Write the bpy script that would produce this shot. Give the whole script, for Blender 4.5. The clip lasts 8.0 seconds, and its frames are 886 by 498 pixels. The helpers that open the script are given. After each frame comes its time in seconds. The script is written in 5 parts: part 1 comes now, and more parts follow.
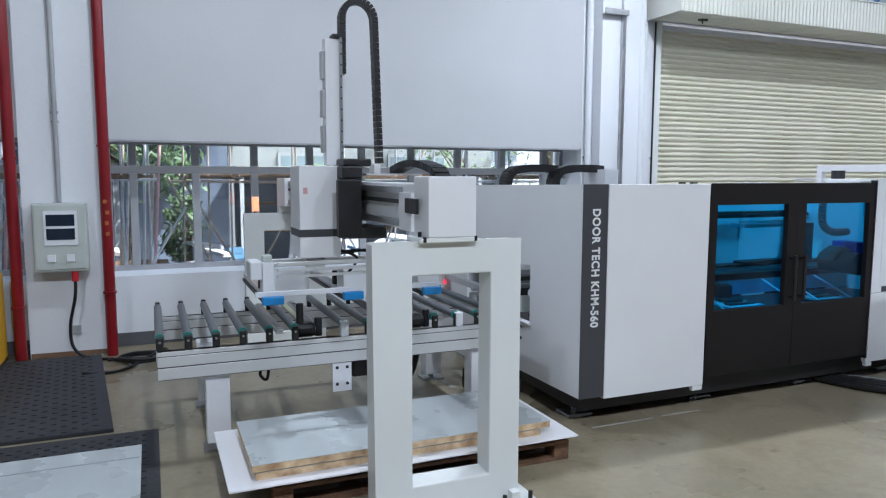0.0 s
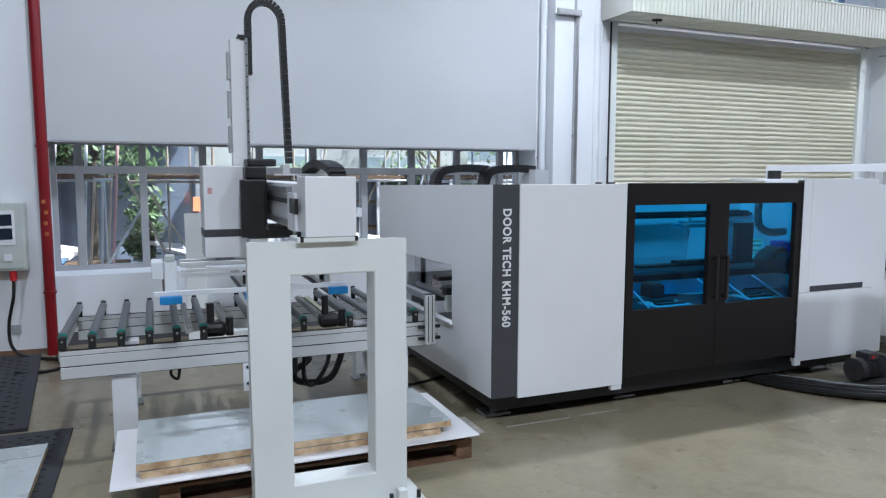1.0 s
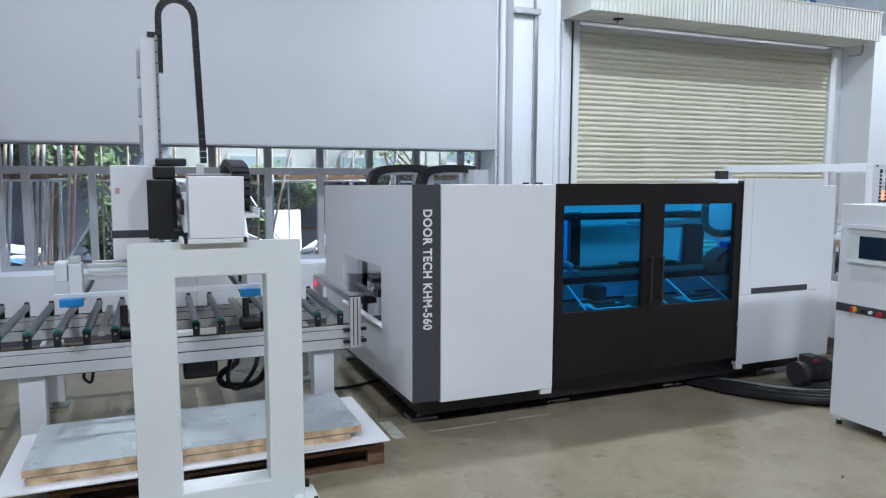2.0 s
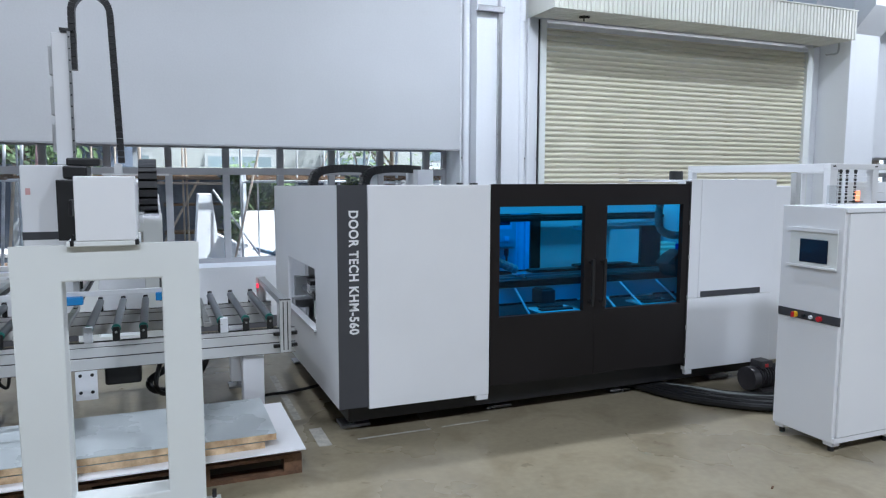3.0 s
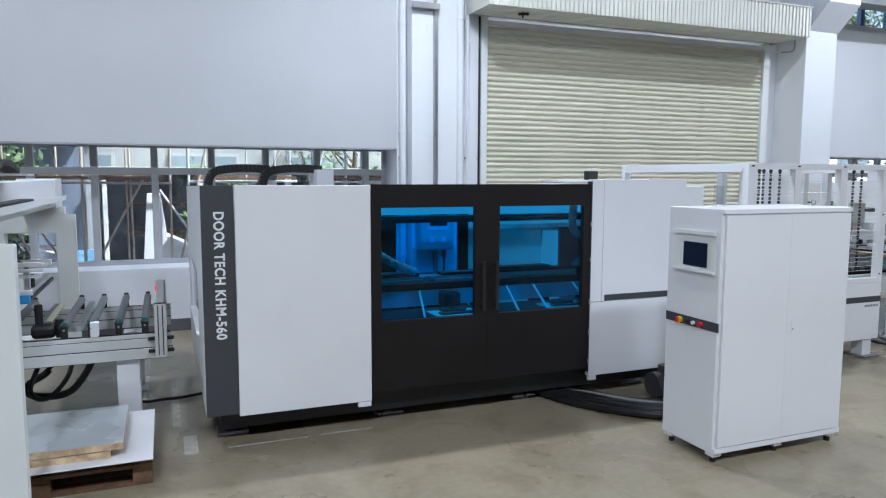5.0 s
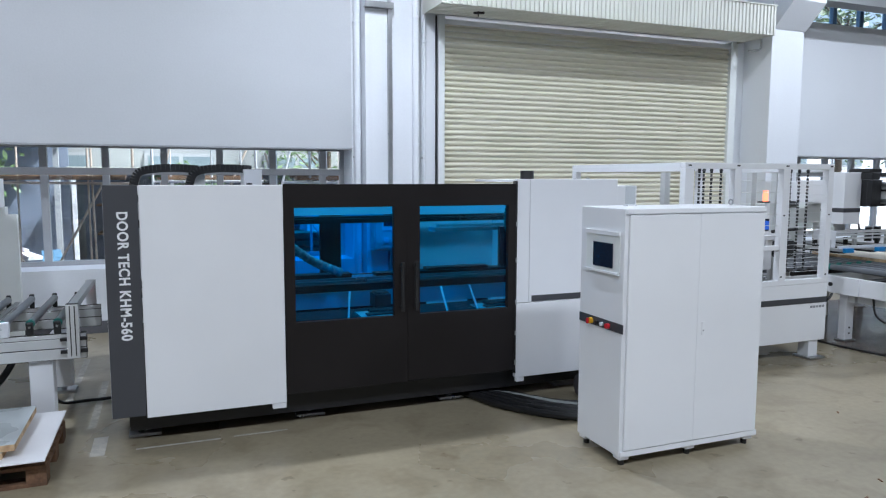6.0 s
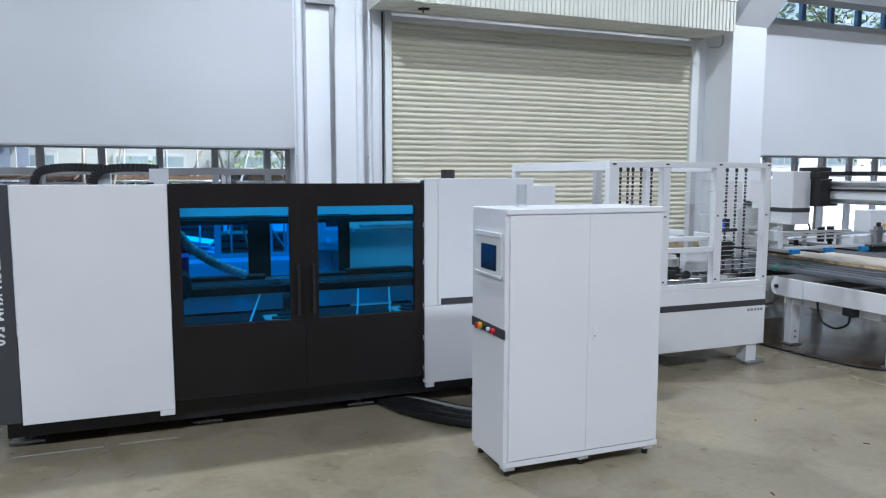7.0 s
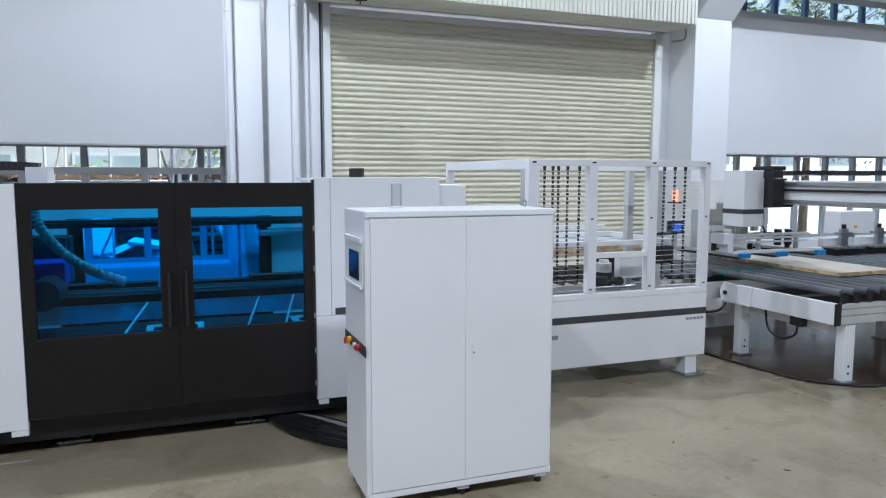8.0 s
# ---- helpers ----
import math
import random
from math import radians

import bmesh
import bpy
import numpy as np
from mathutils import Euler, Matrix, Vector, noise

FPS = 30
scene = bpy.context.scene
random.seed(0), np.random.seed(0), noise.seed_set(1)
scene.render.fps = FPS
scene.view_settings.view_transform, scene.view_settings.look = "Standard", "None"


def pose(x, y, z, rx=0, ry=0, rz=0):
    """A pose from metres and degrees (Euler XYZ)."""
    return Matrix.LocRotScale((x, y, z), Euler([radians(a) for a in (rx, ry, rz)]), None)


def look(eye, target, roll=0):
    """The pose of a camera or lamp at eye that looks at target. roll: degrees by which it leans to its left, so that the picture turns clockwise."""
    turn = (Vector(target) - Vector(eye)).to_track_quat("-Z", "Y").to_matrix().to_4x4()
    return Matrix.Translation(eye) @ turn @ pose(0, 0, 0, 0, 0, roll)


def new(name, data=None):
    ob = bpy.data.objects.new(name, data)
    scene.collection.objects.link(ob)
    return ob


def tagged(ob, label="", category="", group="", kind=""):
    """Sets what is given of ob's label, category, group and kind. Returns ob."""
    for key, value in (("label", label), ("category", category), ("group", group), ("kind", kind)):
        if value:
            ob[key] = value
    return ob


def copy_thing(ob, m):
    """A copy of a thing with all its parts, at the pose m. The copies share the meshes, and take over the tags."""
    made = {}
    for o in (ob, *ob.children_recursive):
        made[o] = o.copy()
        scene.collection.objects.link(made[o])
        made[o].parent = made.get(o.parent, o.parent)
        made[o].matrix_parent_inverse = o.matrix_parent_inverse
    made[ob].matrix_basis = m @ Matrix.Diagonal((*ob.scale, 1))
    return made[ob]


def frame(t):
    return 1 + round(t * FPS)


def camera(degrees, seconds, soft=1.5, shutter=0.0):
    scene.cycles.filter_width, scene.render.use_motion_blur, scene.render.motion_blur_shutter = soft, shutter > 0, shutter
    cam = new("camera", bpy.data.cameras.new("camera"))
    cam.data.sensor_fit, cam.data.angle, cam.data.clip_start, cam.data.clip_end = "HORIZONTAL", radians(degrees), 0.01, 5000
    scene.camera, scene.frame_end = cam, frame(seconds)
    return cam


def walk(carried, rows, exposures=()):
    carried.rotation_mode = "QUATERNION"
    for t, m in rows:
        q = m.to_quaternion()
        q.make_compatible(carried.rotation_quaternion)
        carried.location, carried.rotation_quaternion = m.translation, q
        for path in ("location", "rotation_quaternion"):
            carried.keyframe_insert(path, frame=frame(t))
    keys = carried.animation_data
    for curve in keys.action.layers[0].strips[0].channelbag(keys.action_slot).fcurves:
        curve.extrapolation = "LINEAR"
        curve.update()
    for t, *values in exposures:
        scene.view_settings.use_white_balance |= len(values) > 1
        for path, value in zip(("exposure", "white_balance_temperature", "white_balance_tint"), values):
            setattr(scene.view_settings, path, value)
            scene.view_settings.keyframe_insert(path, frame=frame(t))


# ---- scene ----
cam = camera(64.8, 8.0, 1.2)
METRES, EYE, TILT, LEAN, TURN = 5.6, 2.035, 0.0, 0.0, -22.7
ROWS = [
    (0.0, 0.0, 0.0, 0.0, 0.02, -6.01, -0.15),
    (0.5, 0.0656, -0.0036, 0.0008, 0.11, -6.02, -0.14),
    (1.0, 0.1273, -0.0033, 0.0003, 0.17, -6.0, -0.14),
    (1.5, 0.1849, 0.0033, 0.0001, 0.23, -5.97, -0.16),
    (2.0, 0.2403, 0.0155, -0.0002, 0.27, -5.95, -0.18),
    (3.5, 0.3862, 0.0554, -0.0003, 0.56, -5.9, -0.2),
    (4.0, 0.4265, 0.0645, 0.0003, 0.64, -5.92, -0.22),
    (5.5, 0.5787, 0.0818, 0.0009, 1.11, -5.93, -0.16),
    (6.0, 0.6479, 0.0886, 0.0006, 1.33, -5.93, -0.14),
    (6.5, 0.7247, 0.102, 0.0002, 1.58, -5.95, -0.11),
    (7.0, 0.8032, 0.1282, -0.0002, 1.86, -5.94, -0.08),
    (7.5, 0.8815, 0.1711, -0.0012, 2.08, -5.93, -0.1),
    (8.0, 0.9593, 0.2211, -0.0021, 2.26, -5.91, -0.08),
]
walk(cam, [(t, pose(0, 0, EYE, TILT, LEAN, TURN) @ pose(METRES * x, METRES * y, METRES * z, 90 + pitch, roll, yaw)) for t, x, y, z, yaw, pitch, roll in ROWS], [(0.0, 1.3, 5820, 12), (8.0, 1.3, 5820, 12)])

# ---- world, sun, lamps ----
world = bpy.data.worlds.new("sky")
scene.world = world
world.use_nodes = True
wn = world.node_tree.nodes
wl = world.node_tree.links
sky = wn.new("ShaderNodeTexSky")
sky.sky_type, sky.sun_disc = "NISHITA", False
sky.dust_density = 5.0
sky.sun_elevation, sky.sun_rotation = radians(56), radians(120)
wn["Background"].inputs[1].default_value = 0.13
wl.new(sky.outputs[0], wn["Background"].inputs[0])

sun = new("sun", bpy.data.lights.new("sun", "SUN"))
sun.data.energy, sun.data.angle, sun.data.color = 5.0, radians(0.6), (1.0, 0.95, 0.88)
sun_way = Vector((math.sin(radians(120)) * math.cos(radians(56)), math.cos(radians(120)) * math.cos(radians(56)), math.sin(radians(56))))
sun.matrix_world = look(sun_way * 60, (0, 0, 0))


def hall_lamp(x, y, z, watts, size):
    """One unseen disk lamp hung over the hall."""
    ob = new("hall_lamp", bpy.data.lights.new("hall_lamp", "AREA"))
    ob.data.shape, ob.data.size, ob.data.energy = "DISK", size, watts
    ob.data.color = (0.93, 0.97, 1.0)
    ob.matrix_world = pose(x, y, z)


# fill row added behind the camera to brighten the front faces
for lamp_x, watts in ((-5.0, 195), (1.0, 218), (7.0, 170), (13.0, 145), (19.0, 100)):
    hall_lamp(lamp_x, -3.5, 8.6, watts, 0.9)
for lamp_x, watts in ((0.6, 40), (5.6, 80), (9.65, 28), (13.75, 62), (19.0, 60)):
    hall_lamp(lamp_x, 6.05, 6.2, watts, 0.2)


# ---- materials ----
def material(name, colour, rough=0.5, metal=0.0, vary=0.06, scale=3.0, fine=60.0, bump=0.02, rough_vary=0.08, tint=None, specular=0.5, island=False, spread=(0.85, 1.12)):
    """A surface with broad stains and fine grain."""
    m = bpy.data.materials.new(name)
    m.use_nodes = True
    n, l = m.node_tree.nodes, m.node_tree.links
    b = n["Principled BSDF"]
    b.inputs["Metallic"].default_value = metal
    b.inputs["Specular IOR Level"].default_value = specular
    tc = n.new("ShaderNodeTexCoord")
    big, small = n.new("ShaderNodeTexNoise"), n.new("ShaderNodeTexNoise")
    big.inputs["Scale"].default_value, big.inputs["Detail"].default_value = scale, 5
    small.inputs["Scale"].default_value, small.inputs["Detail"].default_value = fine, 3
    geo = n.new("ShaderNodeNewGeometry")
    for k in (big, small):
        l.new(geo.outputs["Position"], k.inputs["Vector"])
    ramp = n.new("ShaderNodeValToRGB")
    low = [c * (1 - vary) for c in (tint or colour)]
    high = [min(1, c * (1 + vary)) for c in colour]
    ramp.color_ramp.elements[0].color, ramp.color_ramp.elements[0].position = (*low, 1), 0.3
    ramp.color_ramp.elements[1].color, ramp.color_ramp.elements[1].position = (*high, 1), 0.65
    l.new(big.outputs[0], ramp.inputs[0])
    mix = n.new("ShaderNodeMix")
    mix.data_type, mix.blend_type = "RGBA", "MULTIPLY"
    mix.inputs[0].default_value = min(1, vary * 2)
    l.new(ramp.outputs[0], mix.inputs[6])
    l.new(small.outputs[0], mix.inputs[7])
    hue = n.new("ShaderNodeHueSaturation")
    hue.inputs["Value"].default_value = 1 + vary
    l.new(mix.outputs[2], hue.inputs["Color"])
    last = hue.outputs[0]
    if island:
        info = n.new("ShaderNodeObjectInfo")
        mm = n.new("ShaderNodeMapRange")
        mm.inputs[3].default_value, mm.inputs[4].default_value = spread
        l.new(info.outputs["Random"], mm.inputs[0])
        hue2 = n.new("ShaderNodeHueSaturation")
        l.new(mm.outputs[0], hue2.inputs["Value"])
        l.new(last, hue2.inputs["Color"])
        last = hue2.outputs[0]
    l.new(last, b.inputs["Base Color"])
    rr = n.new("ShaderNodeMapRange")
    rr.inputs[3].default_value, rr.inputs[4].default_value = max(0.02, rough - rough_vary), min(1, rough + rough_vary)
    l.new(big.outputs[0], rr.inputs[0])
    l.new(rr.outputs[0], b.inputs["Roughness"])
    if bump:
        bp = n.new("ShaderNodeBump")
        bp.inputs["Strength"].default_value, bp.inputs["Distance"].default_value = 0.3, bump * 0.1
        l.new(small.outputs[0], bp.inputs["Height"])
        l.new(bp.outputs[0], b.inputs["Normal"])
    return m


def glow(name, colour, power):
    m = bpy.data.materials.new(name)
    m.use_nodes = True
    b = m.node_tree.nodes["Principled BSDF"]
    b.inputs["Base Color"].default_value = (*colour, 1)
    b.inputs["Emission Color"].default_value = (*colour, 1)
    b.inputs["Emission Strength"].default_value = power
    return m


def pane_material(name, tint, gloss=0.04, rough=0.0):
    """Clear or dyed sheet: lets light through in its colour and mirrors at grazing angles."""
    m = bpy.data.materials.new(name)
    m.use_nodes = True
    n, l = m.node_tree.nodes, m.node_tree.links
    out = n["Material Output"]
    n.remove(n["Principled BSDF"])
    clear, shiny, mix = n.new("ShaderNodeBsdfTransparent"), n.new("ShaderNodeBsdfGlossy"), n.new("ShaderNodeMixShader")
    clear.inputs[0].default_value = (*tint, 1)
    shiny.inputs["Roughness"].default_value = rough
    edge = n.new("ShaderNodeLayerWeight")
    edge.inputs[0].default_value = 0.5
    power, add = n.new("ShaderNodeMath"), n.new("ShaderNodeMath")
    power.operation, power.inputs[1].default_value = "POWER", 4.0
    add.operation, add.inputs[1].default_value = "ADD", gloss * 0.5
    l.new(edge.outputs["Facing"], power.inputs[0])
    l.new(power.outputs[0], add.inputs[0])
    l.new(add.outputs[0], mix.inputs[0])
    l.new(clear.outputs[0], mix.inputs[1])
    l.new(shiny.outputs[0], mix.inputs[2])
    l.new(mix.outputs[0], out.inputs[0])
    return m


WHITE = material("white_powder_coat", (0.78, 0.79, 0.81), 0.38, vary=0.025, scale=1.2, fine=300, bump=0.01)
WARM_WHITE = material("cream_white_paint", (0.73, 0.755, 0.74), 0.4, vary=0.03, scale=1.5, fine=200, bump=0.01)
DARK = material("dark_grey_paint", (0.0135, 0.0114, 0.0116), 0.48, specular=0.22, vary=0.08, scale=2, fine=250, bump=0.01)
BAND = material("slate_grey_paint", (0.052, 0.054, 0.062), 0.45, vary=0.05, scale=2, fine=250, bump=0.01)
BLACK = material("black_plastic", (0.012, 0.012, 0.013), 0.45, vary=0.2, scale=6, fine=150, bump=0.03)
RUBBER = material("black_rubber", (0.01, 0.01, 0.011), 0.42, specular=0.4, vary=0.2, scale=8, fine=90, bump=0.05)
ALU = material("anodised_aluminium", (0.55, 0.56, 0.57), 0.35, 0.75, vary=0.05, scale=4, fine=150, bump=0.01)
ALU_LIGHT = material("pale_aluminium", (0.66, 0.67, 0.67), 0.42, 0.35, vary=0.04, scale=3, fine=200, bump=0.01)
STEEL = material("brushed_steel", (0.42, 0.43, 0.44), 0.3, 0.9, vary=0.1, scale=5, fine=120, bump=0.02)
ROLLER = material("grey_roller_sleeve", (0.13, 0.14, 0.155), 0.36, 0.15, vary=0.12, scale=6, fine=120, bump=0.02)
GREEN = material("green_end_cap", (0.03, 0.2, 0.17), 0.5, vary=0.1)
BLUE = material("blue_plastic", (0.015, 0.22, 0.55), 0.4, vary=0.08, scale=9)
DEEP_BLUE = material("deep_blue_paint", (0.01, 0.04, 0.4), 0.4, vary=0.08)
GREY_WALL = material("grey_wall_paint", (0.3, 0.31, 0.32), 0.85, vary=0.06, scale=0.5, fine=40, bump=0.03, specular=0.2)
PLASTER = material("white_wall_plaster", (0.74, 0.76, 0.79), 0.85, vary=0.03, scale=0.5, fine=40, bump=0.03, specular=0.2)
# greyer copy of PLASTER, puts the weaker light on this panel into its colour
WALL_PANEL = material("dimmed_panel_grey", (0.55, 0.56, 0.575), 0.85, vary=0.04, scale=0.5, fine=40, bump=0.03, specular=0.2)
MARK = material("faded_orange_paint", (0.45, 0.15, 0.04), 0.5, vary=0.2, scale=20)
ROOF = material("grey_roof_sheet", (0.12, 0.125, 0.13), 0.7, vary=0.05, scale=0.6)
SKIRT = material("grey_skirting_paint", (0.1, 0.1, 0.11), 0.6, vary=0.1, scale=3)
SHUTTER = material("beige_shutter_paint", (0.66, 0.635, 0.51), 0.5, vary=0.02, scale=0.5, fine=90, bump=0.0, island=True, spread=(0.97, 1.03))
CANOPY = material("cream_sheet_metal", (0.66, 0.66, 0.6), 0.5, vary=0.05, scale=0.7, fine=60)
FRAME = material("grey_window_frame", (0.36, 0.37, 0.385), 0.45, 0.0, vary=0.08, scale=3)
BLUE_FRAME = material("blue_grey_window_frame", (0.12, 0.22, 0.36), 0.45, vary=0.08, scale=3)
RED = material("red_pipe_paint", (0.21, 0.005, 0.01), 0.35, vary=0.12, scale=3, fine=80)
YELLOW = material("yellow_cabinet_paint", (0.75, 0.42, 0.02), 0.45, vary=0.08, scale=2)
BOXGREY = material("pale_green_grey_enamel", (0.5, 0.54, 0.51), 0.4, vary=0.04, scale=4)
WOOD = material("rough_pallet_wood", (0.16, 0.085, 0.045), 0.8, vary=0.3, scale=9, fine=60, bump=0.15, island=True)
BOARD = material("raw_board_edge", (0.7, 0.53, 0.33), 0.75, vary=0.14, scale=11, fine=110, bump=0.08, tint=(0.4, 0.24, 0.12))
LAMINATE = material("pale_grey_door_skin", (0.5, 0.54, 0.55), 0.28, vary=0.05, scale=2.2, fine=30, bump=0.02)
PAPER = material("white_cover_sheet", (0.82, 0.82, 0.84), 0.5, vary=0.02, scale=2)
MAT = material("black_rubber_matting", (0.03, 0.032, 0.039), 0.6, vary=0.25, scale=2.5, fine=50, bump=0.2)
SCREEN = material("dark_screen_glass", (0.012, 0.02, 0.04), 0.12, vary=0.05, bump=0)
TAPE = material("white_floor_tape", (0.42, 0.4, 0.35), 0.6, vary=0.25, scale=14)
STICKER = material("red_button_plastic", (0.55, 0.02, 0.03), 0.35, vary=0.05)
PALE_RED = material("faded_red_print", (0.62, 0.36, 0.36), 0.5, vary=0.05)
LETTER = material("white_lettering", (0.78, 0.79, 0.8), 0.5, vary=0.02)
GREYMARK = material("grey_lettering", (0.25, 0.26, 0.28), 0.5, vary=0.02)
CLEAR = pane_material("window_glass", (0.9, 0.95, 0.96), 0.12)
BLUE_PANE = pane_material("blue_acrylic_sheet", (0.2, 0.72, 1.0))
AMBER = glow("amber_beacon_glow", (0.9, 0.25, 0.12), 0.8)
RED_GLOW = glow("red_sensor_glow", (0.8, 0.03, 0.06), 0.7)
BLUE_GLOW = glow("blue_screen_glow", (0.04, 0.14, 0.6), 0.2)
LEAF = material("green_foliage", (0.1, 0.17, 0.06), 0.55, vary=0.5, scale=2.5, fine=20, bump=0)
BARK = material("brown_bark", (0.09, 0.065, 0.045), 0.9, vary=0.3, scale=8, bump=0.2)
PAVING = material("pale_yard_paving", (0.55, 0.54, 0.53), 0.8, vary=0.2, scale=1.1, fine=12, bump=0.1)
POLE = material("weathered_scaffold_pole", (0.62, 0.63, 0.66), 0.6, vary=0.25, scale=5)
BAMBOO = material("tan_bamboo_pole", (0.52, 0.42, 0.34), 0.6, vary=0.25, scale=5)
TARP = material("blue_tarpaulin", (0.09, 0.2, 0.32), 0.5, vary=0.25, scale=3)
RENDERED = material("grey_building_render", (0.3, 0.31, 0.31), 0.85, vary=0.12, scale=0.7)
RUST = material("brown_stacked_boards", (0.2, 0.12, 0.07), 0.8, vary=0.3, scale=6)


def floor_material():
    """Worn, polished concrete with a yellow-grey sealer."""
    m = material("sealed_concrete_floor", (0.285, 0.245, 0.167), 0.3, vary=0.16, scale=0.7, fine=18, bump=0.015, rough_vary=0.14)
    n, l = m.node_tree.nodes, m.node_tree.links
    b = n["Principled BSDF"]
    geo = n.new("ShaderNodeNewGeometry")
    blot = n.new("ShaderNodeTexNoise")
    blot.inputs["Scale"].default_value, blot.inputs["Detail"].default_value, blot.inputs["Distortion"].default_value = 2.6, 8, 0.8
    l.new(geo.outputs["Position"], blot.inputs["Vector"])
    ramp = n.new("ShaderNodeValToRGB")
    ramp.color_ramp.elements[0].color, ramp.color_ramp.elements[0].position = (0.62, 0.58, 0.52, 1), 0.33
    ramp.color_ramp.elements[1].color, ramp.color_ramp.elements[1].position = (1, 1, 1, 1), 0.5
    l.new(blot.outputs[0], ramp.inputs[0])
    old = b.inputs["Base Color"].links[0].from_socket
    mix = n.new("ShaderNodeMix")
    mix.data_type, mix.blend_type = "RGBA", "MULTIPLY"
    mix.inputs[0].default_value = 0.5
    l.new(old, mix.inputs[6])
    l.new(ramp.outputs[0], mix.inputs[7])
    spots = n.new("ShaderNodeTexNoise")
    spots.inputs["Scale"].default_value, spots.inputs["Detail"].default_value = 7.0, 6
    l.new(geo.outputs["Position"], spots.inputs["Vector"])
    cut = n.new("ShaderNodeValToRGB")
    cut.color_ramp.elements[0].color, cut.color_ramp.elements[0].position = (0.45, 0.4, 0.34, 1), 0.29
    cut.color_ramp.elements[1].color, cut.color_ramp.elements[1].position = (1, 1, 1, 1), 0.345
    l.new(spots.outputs[0], cut.inputs[0])
    worn = n.new("ShaderNodeMix")
    worn.data_type, worn.blend_type = "RGBA", "MULTIPLY"
    worn.inputs[0].default_value = 0.6
    l.new(mix.outputs[2], worn.inputs[6])
    l.new(cut.outputs[0], worn.inputs[7])
    l.new(worn.outputs[2], b.inputs["Base Color"])
    return m


FLOOR = floor_material()

# ---- mesh helpers ----
BASE = {}


def thing(name, at, label, category, group="", kind=""):
    """An Empty at the base of a thing; its parts are given in world places."""
    ob = new(name)
    ob.location = at
    ob.empty_display_size = 0.1
    BASE[ob] = Vector(at)
    return tagged(ob, label, category, group, kind)


def finish(name, bm, mat, smooth=False):
    me = bpy.data.meshes.new(name)
    bmesh.ops.recalc_face_normals(bm, faces=bm.faces)
    bm.to_mesh(me)
    bm.free()
    for m in (mat if isinstance(mat, (list, tuple)) else (mat,)):
        me.materials.append(m)
    if smooth:
        me.shade_smooth()
        me.set_sharp_from_angle(angle=radians(35))
    return me


def part(name, bm, mat, parent, label="", smooth=False, kind=""):
    """One mesh of a thing or of one of its parts."""
    root = BASE[parent]
    bmesh.ops.translate(bm, verts=bm.verts, vec=-root)
    ob = new(name, finish(name, bm, mat, smooth))
    ob.parent = parent
    BASE[ob] = root
    return tagged(ob, label, kind=kind)


def solo(name, bm, mat, label, category, group="", kind="", smooth=False):
    """A thing or piece of the setting that is one mesh."""
    ob = new(name, finish(name, bm, mat, smooth))
    BASE[ob] = Vector((0, 0, 0))
    return tagged(ob, label, category, group, kind)


def box(bm, x0, x1, y0, y1, z0, z1, bevel=0.0):
    g = bmesh.ops.create_cube(bm, size=1, matrix=Matrix.LocRotScale(((x0 + x1) / 2, (y0 + y1) / 2, (z0 + z1) / 2), None, (abs(x1 - x0), abs(y1 - y0), abs(z1 - z0))))
    if bevel:
        edges = list({e for v in g["verts"] for e in v.link_edges})
        bmesh.ops.bevel(bm, geom=edges, offset=bevel, segments=2, affect="EDGES", profile=0.5)
    return bm


def boxes(*rows, bevel=0.0):
    bm = bmesh.new()
    for r in rows:
        box(bm, *r, bevel=bevel)
    return bm


def rod(bm, a, b, r, seg=14, r2=None):
    a, b = Vector(a), Vector(b)
    way = b - a
    m = Matrix.Translation((a + b) / 2) @ way.to_track_quat("Z", "Y").to_matrix().to_4x4()
    bmesh.ops.create_cone(bm, cap_ends=True, segments=seg, radius1=r, radius2=r if r2 is None else r2, depth=way.length, matrix=m)
    return bm


def rods(*rows, seg=14):
    bm = bmesh.new()
    for a, b, r in rows:
        rod(bm, a, b, r, seg)
    return bm


def smooth_path(points, steps=8):
    """Points along a curve through the given places."""
    p = [Vector(q) for q in points]
    p = [2 * p[0] - p[1], *p, 2 * p[-1] - p[-2]]
    out = []
    for i in range(1, len(p) - 2):
        for k in range(steps):
            t = k / steps
            out.append(0.5 * ((2 * p[i]) + (p[i + 1] - p[i - 1]) * t + (2 * p[i - 1] - 5 * p[i] + 4 * p[i + 1] - p[i + 2]) * t * t + (3 * p[i] - p[i - 1] - 3 * p[i + 1] + p[i + 2]) * t ** 3))
    out.append(p[-2])
    return out


def tube(bm, path, r, seg=10, ribs=0.0):
    """A round hose along a path; ribs: how much every second ring swells."""
    rings = []
    up = Vector((0.31, 0.17, 0.93)).normalized()
    for i, q in enumerate(path):
        way = (path[min(i + 1, len(path) - 1)] - path[max(i - 1, 0)]).normalized()
        side = way.cross(up).normalized()
        top = side.cross(way)
        rr = r * (1 + (ribs if i % 2 else 0))
        rings.append([bm.verts.new(q + (side * math.cos(a) + top * math.sin(a)) * rr) for a in (2 * math.pi * k / seg for k in range(seg))])
    for a, b in zip(rings, rings[1:]):
        for k in range(seg):
            bm.faces.new((a[k], a[(k + 1) % seg], b[(k + 1) % seg], b[k]))
    bm.faces.new(rings[0][::-1])
    bm.faces.new(rings[-1])
    return bm


